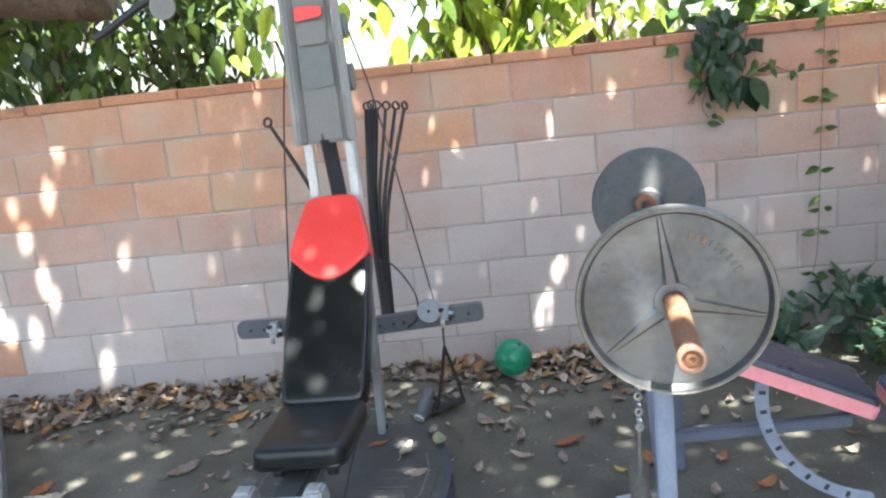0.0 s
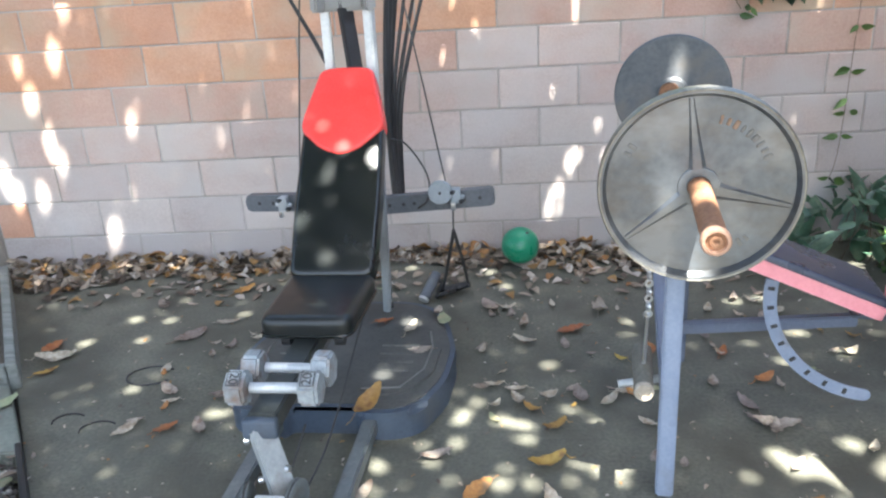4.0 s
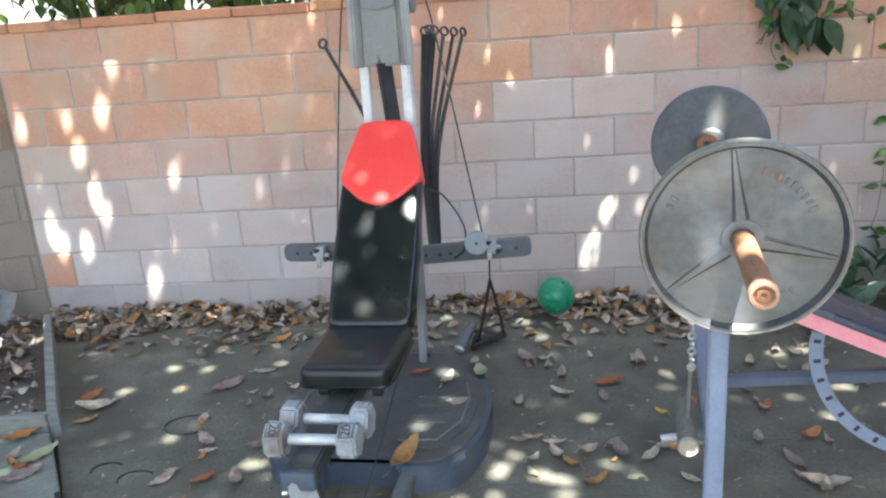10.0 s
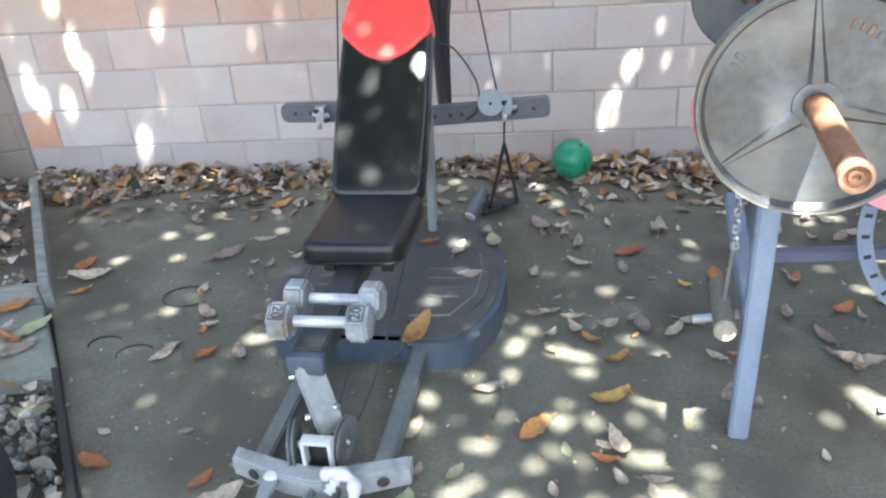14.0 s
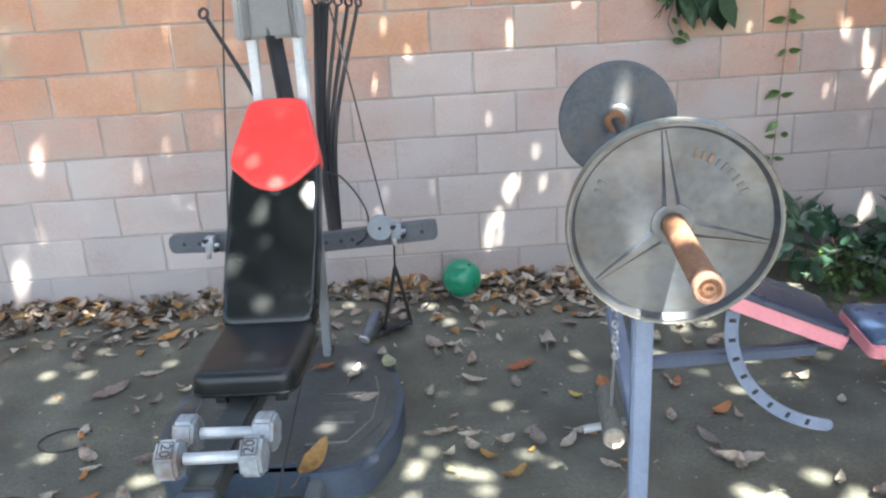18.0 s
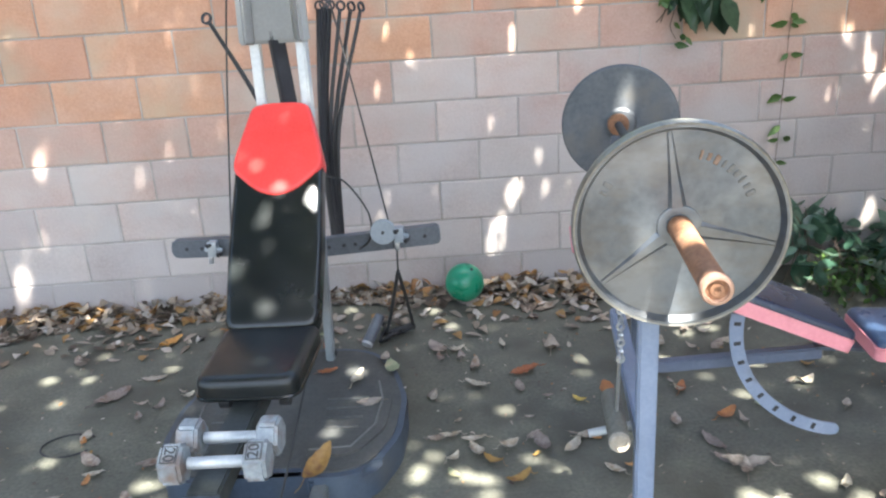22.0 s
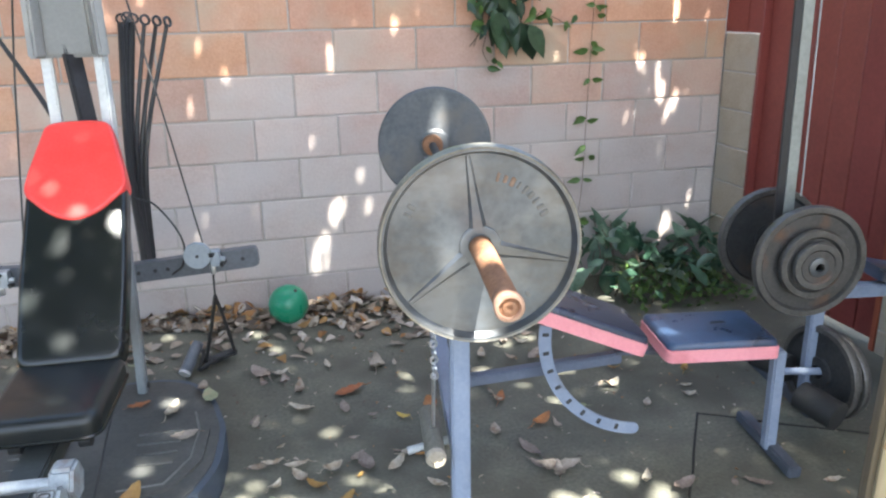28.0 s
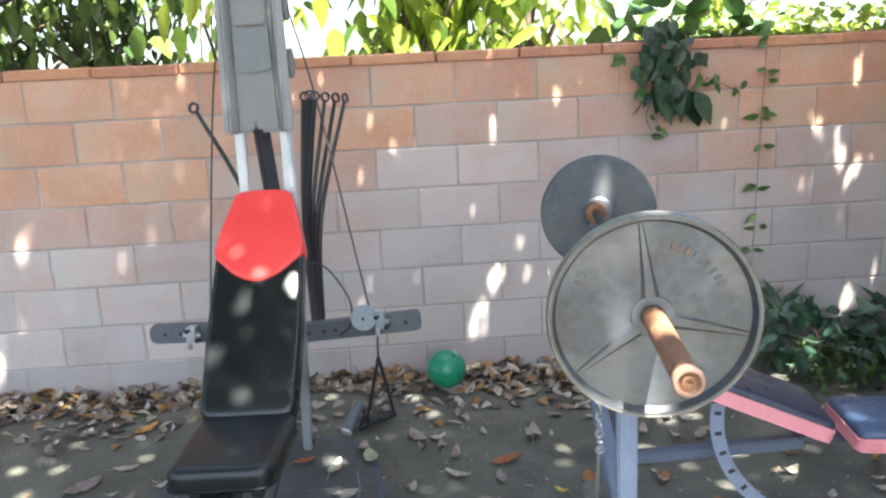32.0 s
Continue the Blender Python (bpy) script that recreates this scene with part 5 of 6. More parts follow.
part("foam_roller", rod(mesh(), (0.10, 0.02, 0.15), (0.04, 0.16, 0.15), 0.052, seg=28), "rubber", tower, "black foam leg roller")
tm = tower.matrix_basis


def small_plate(name, r, thick, m, material, label):
    t = thick / 2
    p = thing(name, m, label, "weight plate", "plates on the lat tower")
    prof = [(0.025, t * 0.8), (0.055, t * 0.8), (0.058, t * 0.3), (r - 0.03, t * 0.3), (r - 0.022, t), (r - 0.004, t), (r, t * 0.5), (r, -t * 0.5), (r - 0.004, -t), (r - 0.022, -t), (r - 0.03, -t * 0.3), (0.058, -t * 0.3), (0.055, -t * 0.8), (0.025, -t * 0.8), (0.025, t * 0.8)]
    part("disc", lathe(mesh(), prof, None, 56), material, p)
    part("rim", lathe(mesh(), [(r - 0.02, t * 1.02), (r - 0.003, t * 1.04), (r + 0.001, t * 0.5), (r + 0.001, -t * 0.5), (r - 0.003, -t * 1.04), (r - 0.02, -t * 1.02)], None, 56), "rim_brown", p)
    return p


for yy, r, t, mat, lab in ((0.125, 0.194, 0.034, "cast_dark", "large dark iron plate against the tower post"), (-0.155, 0.197, 0.034, "cast_brown", "large brown-grey iron plate on the carriage bar"), (-0.185, 0.121, 0.026, "cast_brown", "medium iron plate stacked on the carriage bar"), (-0.207, 0.083, 0.020, "cast_brown", "small iron plate stacked outermost")):
    small_plate("weight_plate", r, t, tm @ pose(0.015, yy, 0.645, 90, 0, 0), mat, lab)
small_plate("weight_plate", 0.178, 0.034, tm @ pose(0.165, -0.075, 0.18, 0, 90, 14), "cast_dark", "large dark iron plate standing on the low axle")
small_plate("weight_plate", 0.170, 0.030, tm @ pose(0.205, -0.08, 0.172, 0, 90, 14), "cast_dark", "iron plate standing behind another on the low axle")

# ---- foreground post ----
post = thing("wooden_post", pose(0.944, -2.745, 0, 0, 1.1, 0) @ pose(0, 0, 0, 0, 0, -35), "rough-sawn yellow timber post standing on the concrete", "post")
part("timber", box(mesh(), (0, -0.006, 1.35), (0.084, 0.068, 2.7), bevel=0.003), "timber", post)
# thin strip that makes the left side darker and browner than the front
part("side_board", box(mesh(), (-0.0485, 0.004, 1.35), (0.0125, 0.062, 2.7), bevel=0.002), "side_brown", post, "darker brown strip along the left side")
for z, xx, r in ((1.03, 0.004, 0.0075), (0.60, 0.004, 0.007), (0.655, -0.034, 0.009), (0.42, -0.012, 0.018), (1.42, 0.02, 0.007)):
    bm = mesh()
    lathe(bm, [(0, 0.0008), (r * 0.5, 0.0014), (r, 0.0002)], pose(xx, -0.0405, z, 90, 0, 0) @ Matrix.Diagonal((1.1, 0.8, 1, 1)), 16)
    part("knot", bm, "knot", post)

# ---- ball ----
bm = mesh()
bmesh.ops.create_uvsphere(bm, u_segments=40, v_segments=24, radius=0.095)
ball = tagged(solid("ball", bm, "ball", m=pose(-0.121, -0.288, 0.14, 20, 10, 0)), "shiny green rubber ball resting on fallen leaves", "ball")
part("valve", rod(mesh(), (0.02, -0.01, 0.092), (0.02, -0.01, 0.0945), 0.008, seg=12), "ink", ball)


# ---- bed beside the concrete ----
B0 = Vector((-2.213, -1.334, 0))
FWD, OUT = BED, Vector((BED.y, -BED.x, 0))
if OUT.x > 0:
    OUT = -OUT
bed_turn = math.degrees(math.atan2(BED.y, BED.x))
bed_m = Matrix.Translation(B0) @ pose(0, 0, 0, 0, 0, bed_turn)   # x along the edge towards the viewer
side = 1 if (bed_m.to_3x3() @ Vector((0, 1, 0))).dot(OUT) > 0 else -1
planter = thing("planter_frame", pose(0, 0, 0), "weathered grey timber frame round a bed of soil", "planter")
E0, E1, E2 = Vector((-2.185, -1.372, 0.045)), Vector((-2.90, -0.25, 0.045)), Vector((-3.35, -1.56, 0.045))
part("edge_board", beam(mesh(), E0, E1, 0.04, 0.13, 0.004), "oldwood", planter)
part("end_board", beam(mesh(), E0 + Vector((-0.02, 0.0, 0)), E2, 0.04, 0.125, 0.004), "oldwood", planter)
soil_bed = tagged(solid("bed_soil", slab(mesh(), [(-2.20, -1.35), (-2.90, -0.22), (-3.3, 0.0), (-3.9, -0.3), (-3.6, -1.6)], -0.045, 0.035), "soil"), "dark soil inside the timber frame", "soil", kind="structure")
step = thing("step_board", pose(0, 0, 0), "wide weathered grey-green board lying beside the planter", "board")
part("plank", slab(mesh(), [(-1.865, -1.865), (-2.185, -1.41), (-3.4, -1.60), (-3.3, -1.985)], -0.02, 0.042, 0.006), "slabwood", step)
edging = thing("gravel_edging", bed_m, "dark strip of edging along the gravel", "edging")
part("strip", box(mesh(), (1.25, side * 0.012, 0.0), (1.36, 0.022, 0.09), bevel=0.005), "rubber", edging)
gravel = mesh()
rg = random.Random(9)
for k in range(1500):
    p = bed_m @ Vector((rg.uniform(0.56, 1.9), side * (0.04 + 0.9 * rg.random() ** 1.3), rg.uniform(-0.03, 0.012)))
    r = rg.uniform(0.006, 0.018) * (2.0 if rg.random() < 0.08 else 1)
    q = bmesh.ops.create_icosphere(gravel, subdivisions=1, radius=r)
    bmesh.ops.transform(gravel, matrix=Matrix.Translation(p) @ pose(0, 0, 0, rg.uniform(0, 360), rg.uniform(0, 360), rg.uniform(0, 360)) @ Matrix.Diagonal((1, rg.uniform(0.6, 1), rg.uniform(0.45, 0.8), 1)), verts=q["verts"])
tagged(solid("gravel", gravel, "pebble", smooth=False), "loose grey and pale river pebbles in the bed", "gravel", kind="stuff")
pebbles = mesh()
for k in range(300):
    p = Vector((-2.3 - 0.9 * rg.random(), -1.40 + 1.1 * rg.random(), 0.038))
    if (EDGE_B - EDGE_A).cross(p - EDGE_A).z > -0.16:
        continue
    q = bmesh.ops.create_icosphere(pebbles, subdivisions=1, radius=rg.uniform(0.006, 0.016))
    bmesh.ops.transform(pebbles, matrix=Matrix.Translation(p) @ pose(0, 0, 0, rg.uniform(0, 360), rg.uniform(0, 360), 0) @ Matrix.Diagonal((1, 0.8, 0.6, 1)), verts=q["verts"])
tagged(solid("bed_pebbles", pebbles, "pebble", smooth=False), "scattered pebbles on the planter soil", "gravel", kind="stuff")
# log
log = thing("log", pose(-3.0, -1.10, 0.135, 0, 0, -4), "short pale-barked log lying in the planter", "log")
bm = mesh()
hose(bm, [(x, 0.006 * math.sin(9 * x), 0) for x in np.linspace(-0.42, 0.25, 10)], [0.105 + 0.007 * math.sin(k * 2.1) for k in range(10)], 28)
bmesh.ops.subdivide_edges(bm, edges=[e for e in bm.edges], cuts=1, use_grid_fill=True)
for v in bm.verts:
    v.co += 0.014 * Vector((0, noise.noise(v.co * 13), noise.noise(v.co * 13 + Vector((5, 0, 0)))))
part("bark", bm, "bark_pale", log)
for xx in (-0.422, 0.252):
    part("cut_end", rod(mesh(), (xx - 0.002, 0, 0), (xx + 0.002, 0, 0), 0.100, seg=24), "log_end", log, "brown sawn end")
stump = thing("log", pose(-3.30, -0.88, 0.24, 20, 0, 25), "dark broken log end leaning on the heap", "log")
bm = mesh()
hose(bm, [(x, 0.01 * math.sin(7 * x), 0) for x in np.linspace(-0.3, 0.12, 8)], [0.10 + 0.012 * math.sin(k * 1.7) for k in range(8)], 18)
part("bark", bm, "bark", stump)
part("cut_end", rod(mesh(), (0.121, 0, 0), (0.125, 0, 0), 0.09, seg=20), "bark", stump, "brown broken end")
# wheel on the gravel
wheel = thing("spare_wheel", pose(-1.84, -2.64, 0.25, 82, 0, 18), "black rubber tyre on a blue-grey rim standing on gravel", "wheel")
prof = [(0.17, -0.07), (0.20, -0.085), (0.26, -0.09), (0.285, -0.075), (0.298, -0.05), (0.302, 0), (0.298, 0.05), (0.285, 0.075), (0.26, 0.09), (0.20, 0.085), (0.17, 0.07), (0.17, -0.07)]
tyre = part("tyre", lathe(mesh(), prof, None, 64), "tyre", wheel)
for k in range(40):
    for zz in (0.05, 0.0, -0.05):
        bm = mesh()
        box(bm, (0.2985, 0, zz), (0.0065, 0.0455, 0.0485), (0, 0, 0), 0.0012, 1)
        bmesh.ops.rotate(bm, cent=(0, 0, 0), matrix=Euler((0, 0, (k + (0.5 if zz else 0)) * math.tau / 40)).to_matrix(), verts=bm.verts[:])
        part("tread_lug", bm, "tyre", tyre)
part("rim", lathe(mesh(), [(0, 0.02), (0.06, 0.025), (0.09, 0.05), (0.15, 0.045), (0.172, 0.075), (0.176, 0.07), (0.172, -0.07), (0.15, -0.03), (0, -0.03)], None, 48), "rim_blue", wheel, "blue-grey steel rim")
# bent metal frame and plastic bag by the corner
rack = thing("metal_frame", pose(0, 0, 0), "bent pale metal tube frame leaning in the bed", "metal frame")
bm = mesh()
hose(bm, [(-3.50, -0.84, 0.68), (-3.316, -0.75, 0.537), (-3.11, -0.62, 0.365), (-3.075, -0.602, 0.335), (-3.067, -0.60, 0.30), (-3.078, -0.60, 0.04)], 0.012, 8)
part("tube", bm, "steel_foot", rack)
bag = thing("plastic_bag", pose(-3.22, -0.34, 0.20, 0, 18, 14), "crumpled clear plastic bag with blue print", "bag")
for nm, mat, sc, off in (("film", "film_clear", 1.0, 0.0), ("print", "bluefilm", 0.62, -0.03)):
    bm = mesh()
    r = bmesh.ops.create_grid(bm, x_segments=26, y_segments=26, size=0.145 * sc)
    for v in bm.verts:
        q = v.co * 9
        v.co.z = 0.055 * (1 - (v.co.x / 0.16) ** 2) + 0.075 * noise.noise(q) + 0.05 * noise.noise(q * 2.7)
        v.co.x *= 1.15
        v.co.y *= 0.75
    bmesh.ops.solidify(bm, geom=bm.faces[:], thickness=0.004)
    bmesh.ops.transform(bm, matrix=pose(0.01 if sc < 1 else 0, off * 0.8, -0.005, 40, 0, 8), verts=bm.verts[:])
    part(nm, bm, mat, bag)

heap = thing("black_sheet", pose(-3.38, -0.66, 0.12), "crumpled black plastic sheet heaped by the wall", "sheet")
bm = mesh()
bmesh.ops.create_icosphere(bm, subdivisions=4, radius=0.26)
for v in bm.verts:
    v.co *= 1 + 0.35 * noise.noise(v.co * 6) + 0.16 * noise.noise(v.co * 17)
    v.co.z = max(-0.05, v.co.z * 0.75)
part("sheet", bm, "tarp", heap)

# ---- bicycle wheel by the post ----
bike = thing("bicycle_wheel", pose(1.449, -2.832, 0.334, 90, 0, -53.4), "bicycle wheel with a knobbly black tyre and silver rim", "wheel")
bt = part("tyre", lathe(mesh(), [(0.308 + 0.026 * math.cos(a), 0.026 * math.sin(a)) for a in np.linspace(0, math.tau, 13)], None, 72), "tyre", bike)
for k in range(72):
    for zz in (-0.016, 0.0, 0.016):
        bm = mesh()
        box(bm, (0.331 - abs(zz) * 0.35, 0, zz), (0.010, 0.013, 0.010), bevel=0.0015, seg=1)
        bmesh.ops.rotate(bm, cent=(0, 0, 0), matrix=Euler((0, 0, (k + (0.5 if zz else 0)) * math.tau / 72)).to_matrix(), verts=bm.verts[:])
        part("knob", bm, "tyre", bt)
part("rim", lathe(mesh(), [(0.268, -0.012), (0.284, -0.013), (0.288, -0.009), (0.288, 0.009), (0.284, 0.013), (0.268, 0.012), (0.264, 0.0), (0.268, -0.012)], None, 72), "chrome", bike, "silver alloy rim")
part("hub", rod(mesh(), (0, 0, -0.04), (0, 0, 0.04), 0.018), "chrome", bike)
for k in range(32):
    a = k * math.tau / 32
    b = a + (0.5 if k % 4 < 2 else -0.5)
    s = 0.03 if k % 2 else -0.03
    part("spoke", rod(mesh(), (0.016 * math.cos(b), 0.016 * math.sin(b), s), (0.266 * math.cos(a), 0.266 * math.sin(a), 0), 0.0012, seg=5), "frame_blue", bike)
# flower pot and a pale pipe further back
plinth = thing("concrete_block", pose(2.225, -1.93, 0), "grey concrete block standing against the wall under a pot", "block")
part("block_body", box(mesh(), (0, 0, 0.095), (0.19, 0.38, 0.19), bevel=0.006), "block_dirty", plinth)
pot = thing("flower_pot", pose(2.215, -1.955, 0.192), "terracotta flower pot standing on a concrete block", "pot")
part("bowl", lathe(mesh(), [(0, 0), (0.085, 0), (0.12, 0.20), (0.135, 0.20), (0.138, 0.25), (0.122, 0.25), (0.118, 0.21), (0.08, 0.02), (0, 0.02)], None, 40), "terracotta", pot)
pipe = thing("pipe", pose(0, 0, 0), "thin cream plastic pipe running along the wall's foot", "pipe")
part("tube", hose(mesh(), arc([(2.322, -1.50, 0.012), (2.328, -1.62, 0.022), (2.325, -1.80, 0.10), (2.335, -2.12, 0.12)], 12), 0.010, 8), "whitefilm", pipe)


# ---- plants ----
def foliage(name, n, sampler, size, material, rng, parent, label="", tilt=70, aspect=0.5, curl=0.2):
    rows = []
    for k in range(n):
        p = sampler(rng)
        s = rng.uniform(*size)
        rows.append((p, s, s * aspect * rng.uniform(0.8, 1.2), turn(rng, tilt), curl * rng.uniform(0.3, 1.4)))
    return leaves(name, rows, material, parent, label)


rp = random.Random(21)
# creeping plants at the foot of the wall
bush = thing("creeping_plant", pose(0, 0, 0), "dark green leafy creeping plant at the foot of the wall", "plant")


def bush_at(r):
    x = r.uniform(1.0, 2.30)
    y = -0.04 - 0.55 * r.random() ** 1.4
    top = 0.32 * (1 - ((x - 1.72) / 0.95) ** 2 * 0.55) * (1 + 0.25 * math.sin(9 * x)) * (1 - 0.6 * abs(y + 0.15))
    return (x, y, 0.02 + max(0.05, top) * r.random() ** 0.7)


foliage("leaves", 150, bush_at, (0.08, 0.15), "bush", rp, bush, "dark green pointed leaves", 60, 0.5)
big = []
for k in range(74):
    x, y, z = bush_at(rp)
    a = rp.uniform(0, math.tau)
    rise = radians(rp.uniform(10, 75))
    way = Euler((rp.uniform(-0.4, 0.4), -rise, a)).to_matrix()
    s1 = rp.uniform(0.15, 0.235)
    big.append(((x, y, max(0.05, z * 0.85)), s1, s1 * rp.uniform(0.40, 0.5), way, rp.uniform(0.1, 0.35)))
leaves("broad_leaves", big, "bush", bush, "broad glossy dark green leaves")
foliage("young_leaves", 520, lambda r: (r.uniform(1.6, 2.28), r.uniform(-0.62, -0.12), 0.01 + 0.13 * r.random() ** 1.5), (0.025, 0.055), "ivy_bright", rp, bush, "small bright green leaves", 60, 0.6)
for k in range(26):
    p = Vector(bush_at(rp))
    b = Vector((p.x + rp.uniform(-0.1, 0.1), p.y + rp.uniform(-0.05, 0.05), 0.0))
    part("stem", hose(mesh(), arc([b, b.lerp(p, 0.6) + Vector((0.02, -0.02, 0.02)), p], 6), 0.0025, 5), "bark", bush)
# clump hanging over the wall, and a thin trailing strand
clump = thing("hanging_vine", pose(0, 0, 0), "dark green vine clump hanging over the block wall", "vine")
def drooping(places, size, spread, fan=0.9):
    """Leaves hanging from the given points, tips downward, facing the yard."""
    rows = []
    for x, z, n in places:
        for k in range(n):
            a = rp.uniform(-fan, fan)
            way = Euler((rp.uniform(-0.45, 0.45), 0, rp.uniform(-0.5, 0.5))).to_matrix() @ Matrix(((math.sin(a), math.cos(a), 0), (0, 0, -1), (-math.cos(a), math.sin(a), 0)))
            s1 = rp.uniform(*size)
            rows.append(((x + rp.gauss(0, spread), -0.03 - 0.09 * rp.random(), z + rp.gauss(0, spread)), s1, s1 * rp.uniform(0.42, 0.6), way, rp.uniform(0.05, 0.35)))
    return rows


leaves("leaves", drooping(((0.96, 1.58, 14), (1.06, 1.60, 16), (0.93, 1.48, 10), (1.03, 1.48, 15), (1.11, 1.50, 12), (1.00, 1.66, 10)), (0.07, 0.115), 0.045), "ivy", clump, "broad dark green leaves")
leaves("long_leaves", drooping(((1.00, 1.37, 4), (1.05, 1.36, 4), (1.11, 1.36, 3), (1.17, 1.34, 2)), (0.15, 0.20), 0.02, 0.45), "ivy", clump, "long dark drooping leaves")
leaves("side_leaves", drooping(((0.90, 1.40, 5), (0.88, 1.50, 4), (0.97, 1.23, 4), (1.25, 1.45, 4), (1.20, 1.42, 2), (1.38, 1.39, 3), (0.80, 1.58, 4)), (0.05, 0.08), 0.022, 1.4), "ivy_bright", clump, "small lighter leaves")
for pts in ([(1.10, -0.05, 1.42), (1.18, -0.04, 1.40), (1.25, -0.035, 1.46)], [(1.25, -0.035, 1.46), (1.32, -0.035, 1.43), (1.38, -0.035, 1.40)], [(0.96, -0.05, 1.36), (0.94, -0.045, 1.28), (0.97, -0.04, 1.22)]):
    part("stem", hose(mesh(), arc(pts, 6), 0.0022, 5), "bark", clump)
for k in range(8):
    x = 1.04 + rp.uniform(-0.12, 0.14)
    part("stem", hose(mesh(), arc([(x, 0.08, 1.67), (x + 0.01, -0.02, 1.655), (x + rp.uniform(-0.05, 0.05), -0.04, 1.45), (x + rp.uniform(-0.08, 0.1), -0.045, 1.30)], 8), 0.003, 5), "bark", clump)
strand = thing("vine_strand", pose(0, 0, 0), "thin vine strand with paired green leaves trailing down the wall", "vine")
part("stem", hose(mesh(), arc([(1.555, 0.06, 1.66), (1.555, -0.012, 1.64), (1.545, -0.012, 1.3), (1.535, -0.012, 0.95), (1.52, -0.012, 0.5), (1.49, -0.012, 0.34)], 30), 0.0014, 5), "bark", strand)
for z, mid in ((1.63, 1.55), (1.46, 1.55), (1.265, 1.525), (1.09, 1.54), (0.918, 1.52), (0.72, 1.525), (0.545, 1.51), (0.36, 1.49)):
    for k in range(rp.choice((2, 3, 3, 4))):
        s1 = rp.uniform(0.05, 0.085)
        a = rp.choice((-1, 1)) * rp.uniform(0.7, 1.75)
        way = Euler((rp.uniform(-0.5, 0.5), 0, rp.uniform(-0.4, 0.4))).to_matrix() @ Matrix(((math.sin(a), math.cos(a), 0), (0, 0, -1), (-math.cos(a), math.sin(a), 0)))
        leaves("leaf", [((mid + math.sin(a) * s1 * 0.5, -0.03 - 0.02 * rp.random(), z + rp.uniform(-0.03, 0.03)), s1, s1 * rp.uniform(0.4, 0.55), way, 0.25)], "ivy_bright", strand)

# trees beyond the wall: trunks, limbs, hanging leaves with gaps of sky
def hedge_tree(x, y, spread, low, high, n, label, size=(0.13, 0.25), skin="hedge"):
    t = thing("tree", pose(x, y, -0.05), label, "tree", "trees beyond the wall")
    limb = [(0, 0, 0), (0.04, 0.03, 1.1), (-0.03, 0.05, 2.2), (0.05, 0.0, high)]
    part("trunk", hose(mesh(), arc(limb, 14), [0.075 - 0.055 * k / 14 for k in range(15)], 10), "bark", t)
    hubs = []
    for k in range(26):
        z = rp.uniform(low + 0.15, high)
        e = Vector((rp.gauss(0, spread * 0.55), rp.uniform(-0.55, 0.5), z))
        b = Vector((0, 0.03, max(0.9, z - rp.uniform(0.3, 0.9))))
        part("limb", hose(mesh(), arc([b, b.lerp(e, 0.5) + Vector((0, 0, 0.08)), e, e + Vector((e.x * 0.15, -0.05, -0.2))], 8), [0.016 - 0.0015 * q for q in range(9)], 6), "bark", t)
        hubs.append(e)
    rows = []
    for k in range(n):
        h = rp.choice(hubs)
        p = h + Vector((rp.gauss(0, 0.20), rp.gauss(0, 0.14), rp.gauss(-0.06, 0.2)))
        if p.z < low:
            p.z = low + rp.random() * 0.2
        s = rp.uniform(*size)
        down = Euler((rp.uniform(-0.7, 0.7), radians(rp.uniform(25, 95)), rp.uniform(0, math.tau))).to_matrix()
        rows.append((p, s, s * rp.uniform(0.42, 0.62), down, rp.uniform(0.05, 0.3)))
    leaves("leaf_crown", rows, skin, t, "hanging pointed green leaves")
    return t


# left-hand trees wear the leaf skin with shade in its colour
hedge_tree(-2.75, 0.95, 0.85, 1.60, 3.3, 2300, "leafy green tree close behind the block wall, toned as shaded", (0.07, 0.15), "hedge_shaded")
# next two trees, mostly hidden, are added to cut skylight from the left
hedge_tree(-3.95, 0.25, 0.55, 1.55, 3.3, 1000, "added leafy tree behind the wall's bend, blocking skylight", skin="hedge_shaded")
hedge_tree(-4.7, -0.7, 0.6, 1.3, 3.3, 520, "added leafy tree behind the side wall, blocking skylight", skin="hedge_shaded")
hedge_tree(-2.1, 1.35, 0.36, 1.62, 3.2, 1000, "leafy green tree behind the block wall, toned as shaded", (0.07, 0.15), "hedge_shaded")
hedge_tree(-0.15, 1.15, 0.60, 1.66, 3.2, 800, "bright green tree with hanging leaves behind the wall")
hedge_tree(0.75, 1.9, 0.55, 1.62, 3.2, 360, "bright green tree further behind the wall")
hedge_tree(-1.18, 0.75, 0.10, 1.72, 2.6, 60, "slender sapling with large leaves behind the wall")
hedge_tree(2.5, 3.0, 0.5, 1.7, 2.9, 120, "leafy tree beyond the wall's far end")
top_vine = thing("wall_top_vine", pose(0, 0, 0), "small-leaved green creeper spreading along the wall's cap", "vine")
foliage("leaves", 700, lambda r: (r.uniform(1.2, 2.9), r.uniform(0.02, 0.5), 1.645 + 0.16 * r.random() ** 1.5), (0.035, 0.075), "hedge", rp, top_vine, "", 60, 0.6)
foliage("broad_leaves", 40, lambda r: (r.uniform(0.75, 1.55), r.uniform(0.0, 0.35), r.uniform(1.64, 1.85)), (0.12, 0.20), "ivy_bright", rp, top_vine, "large round leaves", 60, 0.7)
part("stem", hose(mesh(), arc([(0.8, 0.15, 1.655), (1.3, 0.1, 1.66), (1.9, 0.2, 1.66), (2.8, 0.2, 1.66)], 24), 0.006, 6), "bark", top_vine)


